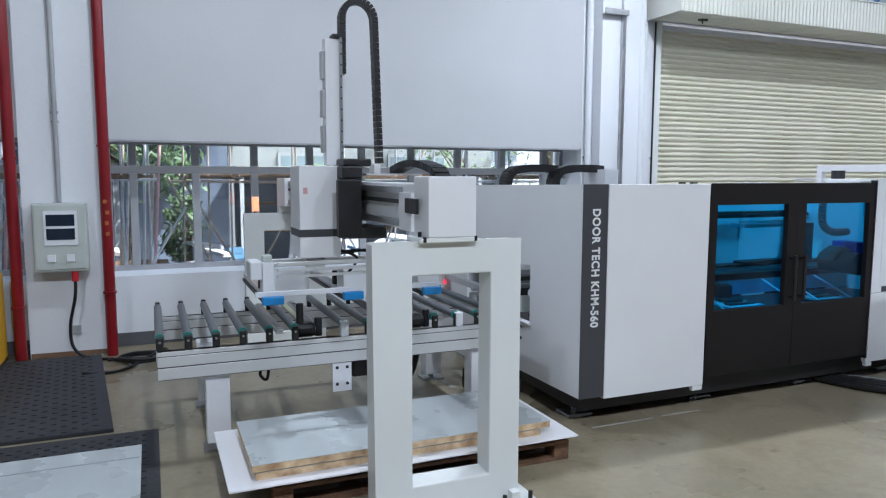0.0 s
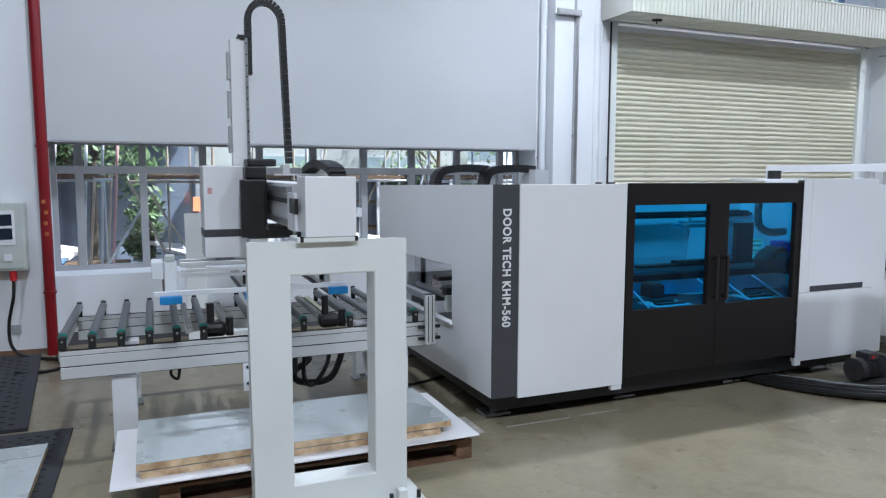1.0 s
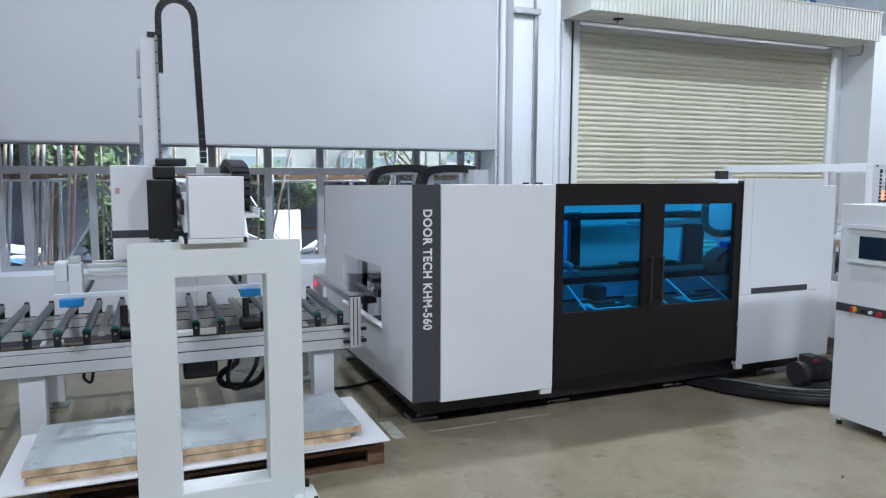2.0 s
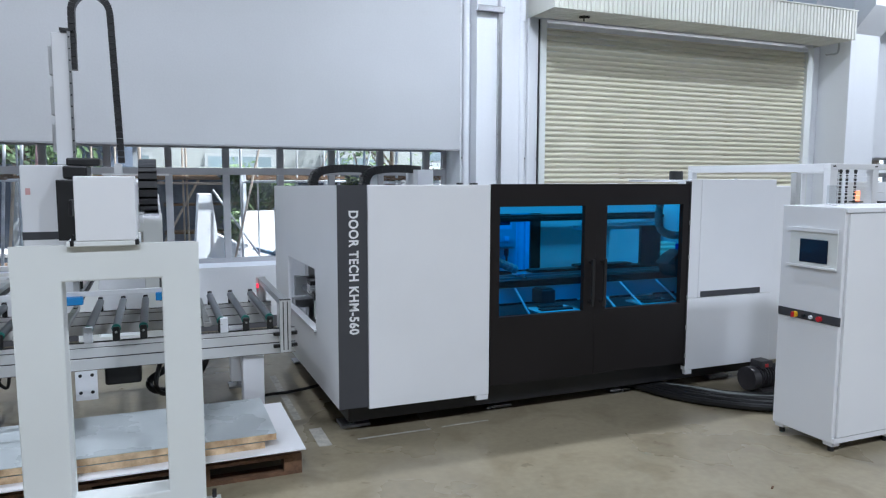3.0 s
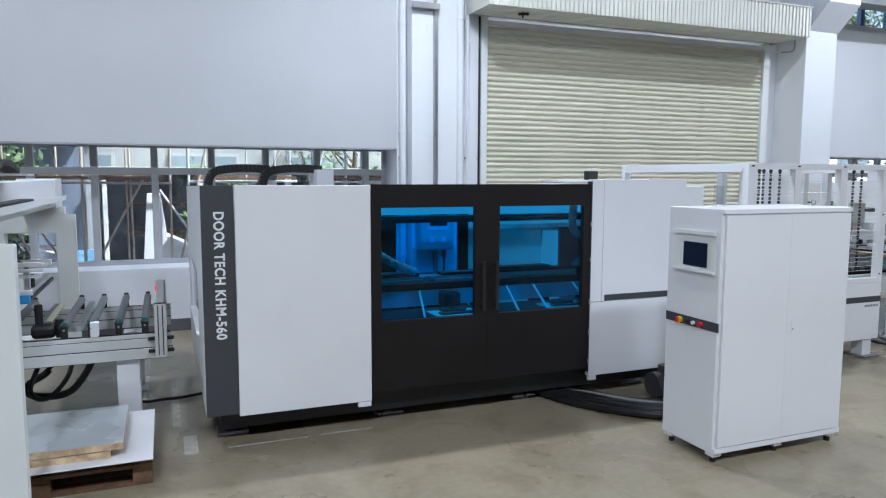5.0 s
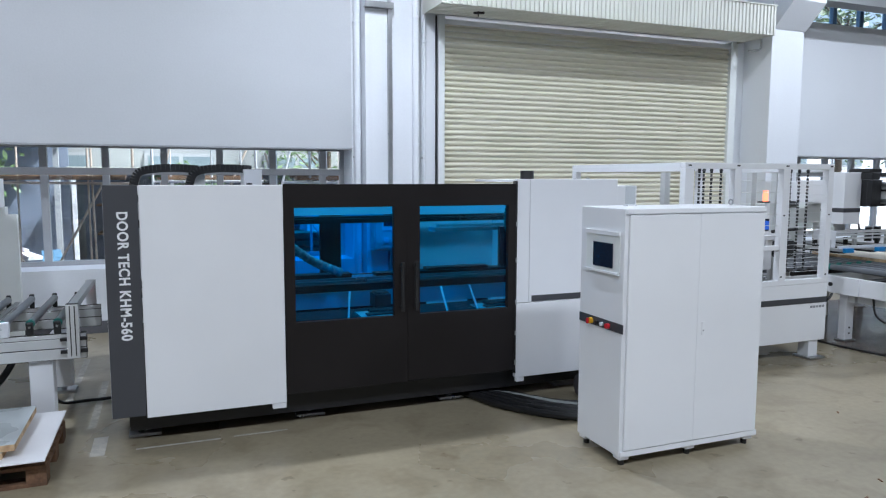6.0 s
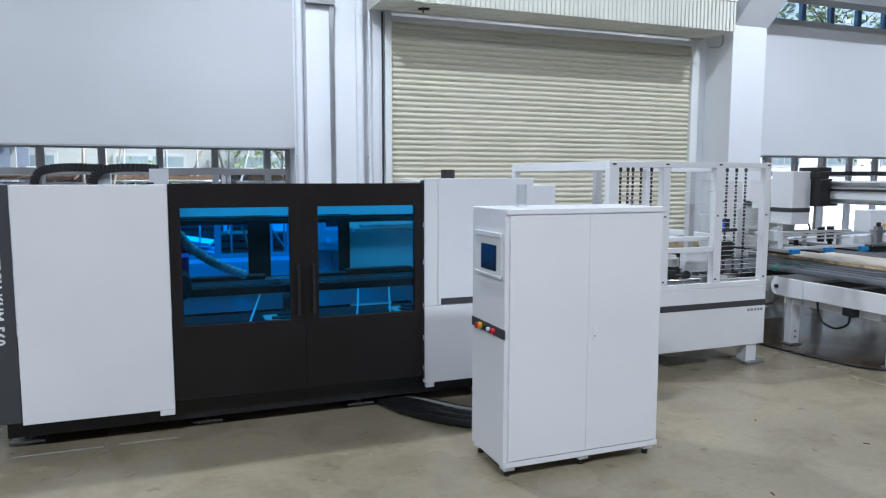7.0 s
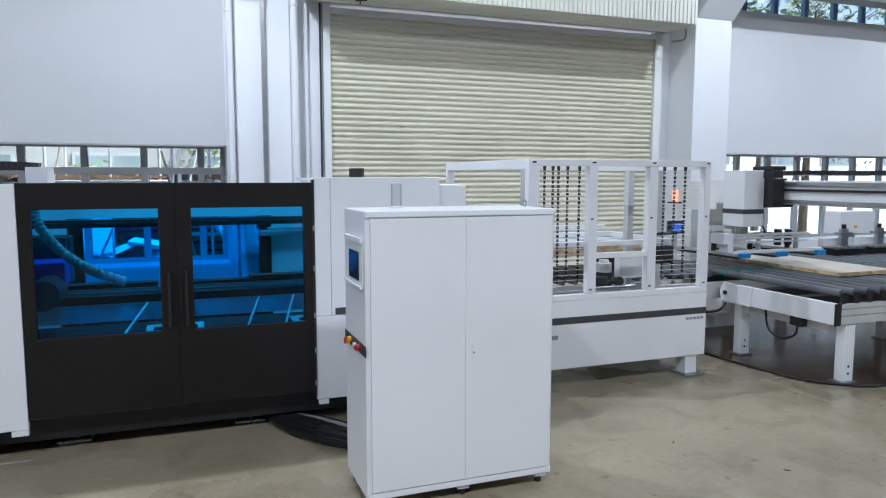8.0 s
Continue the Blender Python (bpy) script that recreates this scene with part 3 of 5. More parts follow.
PALE_GLASS = material("pale_window_glass", (0.2, 0.25, 0.28), 0.15, vary=0.15, scale=2, bump=0)
ub = thing("outbuilding", (3, 17, -0.12), "long grey rendered building with dark openings across the yard", "building")
part("wall", boxes((-30, 9, 18.0, 18.4, -0.12, 5.5)), RENDERED, ub)
part("roof", boxes((-30.3, 9.3, 17.2, 22, 5.5, 5.7)), ROOF, ub)
for k in range(12):
    x = -26 + 2.9 * k
    w = part("window", boxes((x, x + 1.7, 17.94, 17.998, 0.9, 2.6)), FRAME, ub)
    part("pane", boxes((x + 0.08, x + 0.8, 17.925, 17.939, 0.98, 2.52), (x + 0.9, x + 1.62, 17.925, 17.939, 0.98, 2.52)), PALE_GLASS, w)
BACKING = material("blue_grey_shed_back", (0.17, 0.2, 0.27), 0.6, vary=0.35, scale=1.5)
SHED = material("teal_shed_sheet", (0.1, 0.2, 0.23), 0.5, vary=0.15, scale=2)
lt = thing("yard_shed", (-6, 16, -0.12), "teal sheet-metal shed roof on posts in the yard", "shed")
part("roof", boxes((-14, 1.6, 14.6, 17.9, 3.3, 3.36)), SHED, lt)
part("fascia", boxes((-14, 1.6, 14.5, 14.56, 2.65, 3.4)), SHED, lt)
part("back_sheet", boxes((-14, 1.6, 15.6, 15.66, -0.12, 3.29)), BACKING, lt)
for x in (-12, -9, -6, -3, -0.6, 1.5):
    part("post", boxes((x - 0.05, x + 0.05, 14.57, 14.67, -0.12, 3.299)), FRAME, lt)
ls = thing("yard_shed", (5.3, 16.5, -0.12), "low open shed with pale roof and blue-grey back in the yard", "shed")
part("roof", boxes((1.65, 9.2, 14.9, 17.9, 2.16, 2.22)), CANOPY, ls)
part("back_sheet", boxes((1.65, 9.2, 17.7, 17.76, -0.12, 2.159)), BACKING, ls)
for x in (1.75, 3.6, 5.4, 7.2, 9.1):
    part("post", boxes((x - 0.04, x + 0.04, 14.95, 15.03, -0.12, 2.159)), POLE, ls)
part("shelf", boxes((2.0, 9.0, 16.6, 17.4, 0.7, 0.74), (2.0, 9.0, 16.6, 17.4, 1.35, 1.39)), RUST, ls)
for k in range(9):
    x = -3.6 + 0.43 * k + 0.1 * (k % 2)
    bd = thing("wrapped_bundle", (x, 11.9, -0.12), "tall bundle of poles wrapped in faded red sheet", "bundle", "wrapped bundles in the yard")
    for j in range(3):
        part("pole", rods(((x + 0.07 * j, 11.9, -0.12), (x + 0.1 * j + 0.12, 12.1, 2.2 + 0.3 * ((k + j) % 3)), 0.024), seg=8), PALE_RED if (k + j) % 5 == 0 else BAMBOO if (k + j) % 2 else POLE, bd)
# added white backdrop that stands in for the glare behind the right windows
fb = thing("white_hall", (28, 26, -0.12), "long white backdrop building, added to brighten the right windows", "building")
part("wall", boxes((9.5, 70, 26.0, 26.4, -0.12, 7.0)), PLASTER, fb)
part("roof", boxes((9.2, 70.3, 25.5, 34, 7.0, 7.25)), ROOF, fb)
for k in range(14):
    x = 12 + 4.0 * k
    w = part("window", boxes((x, x + 2.2, 25.94, 25.998, 2.6, 3.9)), FRAME, fb)
    part("pane", boxes((x + 0.08, x + 1.06, 25.925, 25.939, 2.68, 3.82), (x + 1.14, x + 2.12, 25.925, 25.939, 2.68, 3.82)), PALE_GLASS, w)

for k, (x, y) in enumerate(((0.9, 13.3), (3.7, 13.4), (4.6, 13.6), (5.5, 13.3), (-1.2, 13.2))):
    r = random.Random(40 + k)
    hp = thing("packing_heap", (x, y, -0.12), "heap of crumpled white packing sheets in the yard", "packing", "packing heaps in the yard")
    for j in range(9):
        a = Vector((x + r.uniform(-0.6, 0.6), y + r.uniform(-0.2, 0.4), -0.1 + 0.1 * j + r.uniform(0, 0.05)))
        bm = bmesh.new()
        box(bm, a.x - 0.3, a.x + 0.3, a.y - 0.16, a.y + 0.16, a.z, a.z + 0.06)
        bmesh.ops.rotate(bm, cent=a, matrix=Euler((r.uniform(-0.3, 0.3), r.uniform(-0.3, 0.3), r.uniform(0, 3))).to_matrix(), verts=bm.verts)
        part("sheet", bm, PAPER if j % 3 else TARP, hp)
ps = thing("panel_stack", (3.75, 14.0, -0.12), "stack of white panels leaning in the sunlit yard", "panel stack")
for k in range(4):
    bm = boxes((3.4 + 0.05 * k, 4.0 + 0.04 * k, 14.0 + 0.06 * k, 14.03 + 0.06 * k, -0.12, 1.2 + 0.04 * k))
    for v in bm.verts:
        v.co.y += 0.12 * (v.co.z + 0.12)
    part("panel", bm, PAPER, ps)
NET = material("purple_red_netting", (0.4, 0.12, 0.32), 0.7, vary=0.25, scale=6)
nt = thing("netting_heap", (0.5, 12.9, -0.12), "tangled heap of purple-red netting in the yard", "netting")
r = random.Random(77)
for k in range(26):
    a = Vector((0.4 + r.gauss(0, 0.35), 12.9 + r.gauss(0, 0.15), 0.1 + 0.3 * r.random()))
    way = [a + Vector((0.16 * math.cos(q + k), 0.1 * math.sin(q * 1.3 + k), 0.13 * math.sin(q * 1.7 + 2 * k))) for q in (0, 1.0, 2.0, 3.1, 4.2)]
    part("strand", tube(bmesh.new(), smooth_path(way, 3), 0.016, 5), NET, nt)
part("base_mound", boxes((-0.35, 1.2, 12.7, 13.2, -0.12, 0.16), bevel=0.06), NET, nt)
# second switch box, on the pier behind the machine
sb2 = copy_thing(sb, pose(6.45, 8.66, 1.0) @ pose(0, 0, 0))
tagged(sb2, "pale green-grey steel switch box seen behind the machine", "switch box")

# ---- the line, from its loading end ----
def ring(bm, outer, inner, y0, y1, bevel=0.008):
    """An upright plate with one rectangular opening."""
    (a0, a1, c0, c1), (b0, b1, d0, d1) = outer, inner
    rows = []
    for y in (y0, y1):
        o = [bm.verts.new((x, y, z)) for x, z in ((a0, c0), (a1, c0), (a1, c1), (a0, c1))]
        i = [bm.verts.new((x, y, z)) for x, z in ((b0, d0), (b1, d0), (b1, d1), (b0, d1))]
        rows.append((o, i))
        for k in range(4):
            bm.faces.new((o[k], o[(k + 1) % 4], i[(k + 1) % 4], i[k]))
    for s in (0, 1):
        for k in range(4):
            a, b = rows[0][s], rows[1][s]
            bm.faces.new((a[k], a[(k + 1) % 4], b[(k + 1) % 4], b[k]))
    if bevel:
        sharp = [e for e in bm.edges if len(e.link_faces) == 2 and e.link_faces[0].normal.angle(e.link_faces[1].normal, 1.0) > 0.5 or len(e.link_faces) != 2]
        bm.normal_update()
        sharp = [e for e in bm.edges if len(e.link_faces) == 2 and abs(e.link_faces[0].normal.dot(e.link_faces[1].normal)) < 0.5]
        bmesh.ops.bevel(bm, geom=sharp, offset=bevel, segments=2, affect="EDGES", profile=0.5)
    return bm


def bolts(places, r, h, axis="z"):
    bm = bmesh.new()
    for x, y, z in places:
        d = {"z": (0, 0, h), "y": (0, -h, 0), "x": (-h, 0, 0)}[axis]
        rod(bm, (x, y, z), (x + d[0], y + d[1], z + d[2]), r, 8)
    return bm


def gantry(dx, near, far, carriage, pole, drop, label):
    """A portal loader: two portals, a beam along y, a carriage with head, drag chains and a suction frame."""
    X = lambda v: v + dx
    g = thing("gantry_loader", (X(1.6), near, 0), label, "gantry loader", "gantry loaders")
    c = carriage
    p = part("portal", ring(bmesh.new(), (X(1.135), X(2.062), 0.02, 1.65), (X(1.368), X(1.868), 0.2, 1.458), near, near + 0.155, 0.01), WARM_WHITE, g, "pale welded portal frame", smooth=False)
    part("seat_plate", boxes((X(1.4), X(1.755), near - 0.036, near + 0.196, 1.651, 1.679), bevel=0.004), WARM_WHITE, p)
    part("base_plate", boxes((X(1.06), X(2.17), near - 0.09, near + 0.245, 0, 0.019), bevel=0.004), WARM_WHITE, p)
    for x in (1.1, 1.95, 2.13):
        for y in (-0.06, 0.215):
            part("anchor_bolt", bolts([(X(x), near + y, 0.02)], 0.014, 0.05), BLACK, p)
    part("gusset", boxes((X(2.0), X(2.06), near - 0.06, near - 0.002, 0.02, 0.08), bevel=0.006), WARM_WHITE, p)
    p = part("portal", ring(bmesh.new(), (X(0.985), X(1.9), 0.0, 1.59), (X(1.2), X(1.7), 0.19, 1.39), far, far + 0.16, 0.01), WARM_WHITE, g, "pale welded portal frame")
    part("seat_plate", boxes((X(1.38), X(1.8), far, far + 0.16, 1.591, 1.68)), WARM_WHITE, p)
    end = part("end_box", boxes((X(1.45), X(1.75), near - 0.04, near + 0.2, 1.68, 2.03), bevel=0.006), WHITE, g)
    part("vent_plate", boxes((X(1.43), X(1.455), near + 0.201, near + 0.42, 1.7, 1.93)), WHITE, end)
    part("vent", boxes((X(1.412), X(1.4295), near + 0.06, near + 0.26, 1.81, 1.9), bevel=0.003), BLACK, end, "black square vent")
    for x, y, z in ((1.43, 0.05, 1.68), (1.43, -0.03, 1.655), (1.75, -0.03, 1.655)):
        part("bolt", bolts([(X(x), near + y, z)], 0.012, 0.03), BLACK, end)
    part("end_box", boxes((X(1.39), X(1.76), far - 0.3, far + 0.22, 1.68, 2.0), bevel=0.006), WHITE, g)
    beam = part("beam", boxes((X(1.46), X(1.75), near + 0.201, far - 0.301, 1.70, 1.985), bevel=0.004), WHITE, g)
    for z in (1.945, 1.74):
        part("rail", boxes((X(1.425), X(1.459), near + 0.425, far - 0.305, z - 0.02, z + 0.02)), STEEL, beam, "steel guide rail")
    part("rack", boxes((X(1.43), X(1.459), near + 0.425, far - 0.305, 1.86, 1.885)), BLACK, beam)
    # drag chain tray beside the beam
    tray = part("chain_tray", boxes((X(1.78), X(1.88), near + 0.3, far - 0.45, 1.775, 1.79), (X(1.87), X(1.88), near + 0.3, far - 0.45, 1.791, 1.83), (X(1.752), X(1.778), near + 0.5, near + 0.54, 1.74, 1.79), (X(1.752), X(1.778), far - 0.9, far - 0.86, 1.74, 1.79)), WHITE, g)
    path = [Vector((X(1.81), y, z)) for y, z in [(c + 0.1 - 0.05 * k, 2.075 + (0.05 if pole else 0.004) * math.sin(0.18 * k)) for k in range(int((c - near - 0.55) / 0.05))]]
    y_end = path[-1].y
    for k in range(1, 9):
        a = math.pi * k / 8
        path.append(Vector((X(1.81), y_end - 0.12 * math.sin(a), 1.95 + 0.125 * math.cos(a))))
    path += [Vector((X(1.81), y_end + 0.05 * k, 1.822)) for k in range(1, int((c - y_end) / 0.05) + 14)]
    part("drag_chain", ribbon(bmesh.new(), path, 0.11, 0.05, Vector((1, 0, 0)), 0.08), BLACK, g, "black plastic drag chain")
    # carriage and head
    lift = 0.0 if pole else 0.09
    bm = bmesh.new()
    prism(bm, [(c - 0.26, 2.01), (c + 0.22, 2.01), (c + 0.22, 1.75), (c + 0.14, 1.57 + lift), (c - 0.22, 1.57 + lift), (c - 0.26, 1.63 + lift)], "x", X(1.296), X(1.424 + lift))
    box(bm, X(1.23), X(1.4), c - 0.34, c - 0.262, 1.59 + lift, 2.005, 0.008)
    car = part("carriage", bm, BLACK, g, "black carriage housing")
    part("motor", boxes((X(1.27), X(1.42), c - 0.3, c + 0.1, 2.011, 2.1), (X(1.29), X(1.5), c - 0.26, c + 0.06, 2.101, 2.155), bevel=0.012), BLACK, car)
    part("gearbox", boxes((X(1.3), X(1.6), c - 0.3, c + 0.1, 1.575 + lift, 1.66 + lift * 0.5), bevel=0.02), BLACK, car)
    part("top_plate", boxes((X(1.5), X(1.95), c - 0.12, c + 0.14, 2.035, 2.049)), ALU_LIGHT, car)
    part("bracket", boxes((X(1.58), X(1.63), c - 0.06, c + 0.06, 2.05, 2.12)), ALU_LIGHT, car)
    head = part("head", boxes((X(0.99), X(1.294), c - 0.14, c + 0.2, 1.43, 2.105), bevel=0.008), WHITE, g, "white sheet-metal lifting head")
    part("stripe", boxes((X(0.987), X(1.296), c - 0.143, c + 0.203, 1.585, 1.64)), BAND, head, "slate grey stripe")
    if pole:
        part("emblem", boxes((X(1.02), X(1.05), c - 0.1435, c - 0.1405, 1.9, 1.945)), PALE_RED, head, "faint red emblem")
    part("neck", rods(((X(1.14), c + 0.03, 1.43), (X(1.14), c + 0.03, 1.385 - drop), 0.07)), STEEL, head, smooth=True)
    if pole:
        ax = part("lifting_axis", boxes((X(1.215), X(1.325), c - 0.05, c + 0.05, 2.11, 3.03), bevel=0.004), WHITE, g, "white upright lifting axis with guide rail")
        part("guide_rail", boxes((X(1.318), X(1.338), c - 0.075, c - 0.051, 2.11, 3.04)), STEEL, ax)
        for k in range(11):
            part("rail_bolt", bolts([(X(1.328), c - 0.0755, 2.2 + 0.08 * k)], 0.006, 0.004, "y"), BLACK, ax)
        for z in (2.2, 2.46, 2.74):
            part("side_block", boxes((X(1.192), X(1.2145), c - 0.04, c + 0.04, z, z + 0.2), bevel=0.004), ALU, ax)
        part("end_stop", boxes((X(1.27), X(1.36), c - 0.08, c + 0.03, 3.041, 3.06)), BLACK, ax)
        chain = [Vector((X(1.348), c - 0.02, 2.78 + 0.045 * k)) for k in range(9)]
        for k in range(0, 15):
            a = math.pi * k / 14
            chain.append(Vector((X(1.472) - 0.124 * math.cos(a), c - 0.02, 3.18 + 0.14 * math.sin(a))))
        chain += [Vector((X(1.597 + 0.0015 * k), c - 0.02, 3.16 - 0.045 * k)) for k in range(24)]
        part("lifting_chain", ribbon(bmesh.new(), chain, 0.085, 0.045, Vector((0, 1, 0)), 0.05), BLACK, g, "black drag chain arched over the lifting axis")
    # suction frame
    reach = 0.9 if pole else 0.7

    def low(*rows, bevel=0.0):
        return boxes(*[(*r[:4], r[4] - drop, r[5] - drop) for r in rows], bevel=bevel)

    def lowr(*rows):
        return rods(*[((a[0], a[1], a[2] - drop), (b[0], b[1], b[2] - drop), r) for a, b, r in rows])

    s = part("suction_frame", low((X(0.82), X(2.02), c - 0.17, c - 0.13, 1.34, 1.362), (X(0.82), X(2.02), c - 0.17, c - 0.13, 1.385, 1.41), (X(0.82), X(2.02), c + 0.24, c + 0.28, 1.34, 1.385), (X(0.82), X(2.02), c - 0.02, c + 0.08, 1.36, 1.384), bevel=0.003), ALU_LIGHT, g, "aluminium frame carrying the suction bars")
    part("cross_bar", low((X(0.82), X(2.0), c - 0.16, c - 0.13, 1.295, 1.315)), ALU_LIGHT, s)
    part("front_bar", low((X(0.63), X(1.98), c - 0.4, c - 0.37, 1.205, 1.24), bevel=0.004), PLASTER, s)
    part("end_block", low((X(0.62), X(0.7), c - 0.24, c - 0.02, 1.3, 1.43), bevel=0.01), PLASTER, s, "white end block")
    part("end_post", low((X(0.705), X(0.79), c - 0.22, c - 0.08, 1.2, 1.42), bevel=0.008), PLASTER, s)
    part("end_block", low((X(0.71), X(0.78), c - 0.2, c - 0.12, 1.421, 1.47), bevel=0.01), BOXGREY, s)
    for x in (0.74, 1.3, 1.9):
        bar = part("suction_bar", low((X(x - 0.03), X(x + 0.03), c - 0.42, c + reach, 1.165, 1.2), bevel=0.003), ALU, s)
        part("foam_strip", low((X(x - 0.045), X(x + 0.045), c - 0.36, c + reach - 0.02, 1.14, 1.164)), BLACK, bar)
        part("end_cap", low((X(x - 0.072), X(x + 0.072), c - 0.47, c - 0.42, 1.16, 1.215), bevel=0.006), BLUE, bar, "bright blue plastic end cap")
        part("hanger", low((X(x - 0.02), X(x + 0.02), c - 0.1, c - 0.06, 1.2, 1.334)), ALU, bar)
        part("valve", lowr(((X(x), c + 0.05, 1.2), (X(x), c + 0.05, 1.3), 0.03)), BLACK, bar)
    hose = bmesh.new()
    for k in range(3 if pole else 1):
        tube(hose, smooth_path([(X(1.2), c, 1.43), (X(1.3 + 0.15 * k), c - 0.08, 1.47), (X(1.45 + 0.2 * k), c - 0.02, 1.4 - drop), (X(1.4 + 0.25 * k), c + 0.06, 1.28 - drop)], 6), 0.012, 6)
    part("air_hose", hose, RUBBER, s)
    # beacon on the far portal
    if not pole:
        for x in (1.79, 1.96):
            cyl = part("air_cylinder", rods(((X(x), c + 0.1, 1.17), (X(x), c + 0.1, 1.36), 0.045), seg=16), BLACK, g, "dark air cylinder", smooth=True)
            part("cap", rods(((X(x), c + 0.1, 1.36), (X(x), c + 0.1, 1.375), 0.05), seg=16), STEEL, cyl, smooth=True)
        return g
    bc = part("beacon", rods(((X(1.12), far + 0.08, 1.59), (X(1.12), far + 0.08, 1.62), 0.02)), BLACK, g)
    part("lamp_lens", rods(((X(1.12), far + 0.08, 1.62), (X(1.12), far + 0.08, 1.78), 0.04)), AMBER, bc, "glowing amber lens")
    return g


gantry(0.0, 3.72, 8.24, 5.2, True, 0.0, "white portal gantry loader with black carriage over the roller conveyor")

# roller conveyor
CY = 5.2
STRIP = material("pale_yellow_strip", (0.5, 0.5, 0.36), 0.6, vary=0.12, scale=8)
cv = thing("roller_conveyor", (1.44, CY + 0.6, 0), "aluminium roller conveyor with dark grey rollers under the gantry", "conveyor")
for y0, tag in ((CY, 0), (CY + 1.3, 1)):
    f = part("side_beam", boxes((0.0, 2.88, y0 + 0.004, y0 + 0.06, 0.585, 0.79)), BLACK, cv)
    part("extrusion", boxes((0.0, 2.88, y0, y0 + 0.064, 0.588, 0.672), bevel=0.003), ALU_LIGHT, f)
    part("extrusion", boxes((0.0, 2.88, y0, y0 + 0.064, 0.68, 0.752), bevel=0.003), ALU_LIGHT, f)
    part("extrusion", boxes((0.0, 2.88, y0, y0 + 0.064, 0.757, 0.79), bevel=0.003), ALU_LIGHT, f)
part("end_plate", boxes((-0.006, -0.001, CY, CY + 1.364, 0.72, 0.79)), ALU, cv)
for k in range(15):
    x = 0.02 + 0.19 * k
    if k in (6, 10):
        continue
    r = part("roller", rods(((x, CY + 0.06, 0.882), (x, CY + 1.3, 0.882), 0.031), seg=16), ROLLER, cv, smooth=True)
    part("end_cap", rods(((x, CY + 0.03, 0.882), (x, CY + 0.06, 0.882), 0.033), seg=14), GREEN, r, "teal green end cap", smooth=True)
    part("bearing_block", boxes((x - 0.026, x + 0.026, CY - 0.004, CY + 0.029, 0.792, 0.9), bevel=0.012), BLACK, r, "black bearing block")
    part("axle_bolt", rods(((x, CY - 0.005, 0.862), (x, CY - 0.012, 0.862), 0.009), seg=8), STEEL, r, "steel axle bolt")
    part("bearing_block", boxes((x - 0.02, x + 0.02, CY + 1.302, CY + 1.336, 0.792, 0.925), bevel=0.008), BLACK, r)
for x in (0.87, 1.16, 1.92, 2.2, 2.68):
    t = part("transfer_rail", boxes((x - 0.025, x + 0.025, CY + 0.1, CY + 1.28, 0.83, 0.862)), ALU, cv)
    part("chain", boxes(*[(x - 0.02, x + 0.02, CY + 0.12 + 0.045 * k, CY + 0.15 + 0.045 * k, 0.863, 0.875) for k in range(25)]), STEEL, t)
for x in (1.06, 1.96):
    t = part("stop", boxes((x - 0.085, x + 0.085, CY + 0.06, CY + 0.2, 0.79, 0.9), bevel=0.035), BLACK, cv, "black pneumatic stop")
    part("pin", rods(((x - 0.03, CY + 0.13, 0.89), (x - 0.03, CY + 0.13, 1.05), 0.028)), BLACK, t, smooth=True)
    part("stub", rods(((x + 0.11, CY + 0.12, 0.79), (x + 0.11, CY + 0.12, 0.93), 0.03)), BLACK, t, smooth=True)
    part("pad", boxes((x - 0.012, x + 0.03, CY + 0.3, CY + 1.1, 0.868, 0.885)), STRIP, t, "pale yellow contact strip")
for x in (1.35, 2.32):
    part("sensor_block", boxes((x - 0.03, x + 0.03, CY - 0.012, CY + 0.05, 0.792, 0.91), bevel=0.006), PLASTER, cv, "small white sensor block")
for x in (0.32, 2.46):
    for y in (CY + 0.05, CY + 1.12):
        leg = part("leg", boxes((x, x + 0.17, y, y + 0.15, 0.06, 0.584), bevel=0.008), WHITE, cv)
        part("foot", boxes((x - 0.02, x + 0.19, y - 0.02, y + 0.17, 0.0, 0.02)), STEEL, leg)
        part("spindle", rods(((x + 0.085, y + 0.075, 0.02), (x + 0.085, y + 0.075, 0.06), 0.025)), STEEL, leg)
    part("cross_member", boxes((x + 0.03, x + 0.13, CY + 0.201, CY + 1.119, 0.46, 0.54)), WHITE, cv)
pl = part("drive_plate", boxes((1.25, 1.4, CY - 0.005, CY + 0.004, 0.36, 0.583), bevel=0.003), PLASTER, cv, "white bolted plate")
for x in (1.285, 1.365):
    for z in (0.42, 0.55):
        part("bolt", bolts([(x, CY - 0.005, z)], 0.013, 0.006, "y"), BLACK, pl)
part("motor", boxes((1.44, 1.7, CY + 0.12, CY + 0.4, 0.42, 0.58), bevel=0.02), BLACK, cv, "black drive motor")
post = part("guide_post", boxes((2.75, 2.84, CY - 0.05, CY - 0.005, 0.6, 1.03), bevel=0.003), ALU_LIGHT, cv)
for x in (2.774, 2.808):
    part("slot", boxes((x, x + 0.008, CY - 0.0515, CY - 0.0505, 0.62, 1.02)), BLACK, post)
part("end_plug", boxes((2.752, 2.838, CY - 0.048, CY - 0.007, 1.0305, 1.036)), BLACK, post)
for x, z in ((2.7, 0.64), (2.841, 0.64), (2.7, 0.74), (2.841, 0.74)):
    part("clamp", boxes((x, x + 0.05, CY - 0.04, CY - 0.004, z, z + 0.025)), BLACK, post)
part("guide_rail", boxes((2.765, 2.825, CY - 0.004, CY + 1.36, 0.975, 1.03), bevel=0.003), ALU, cv)
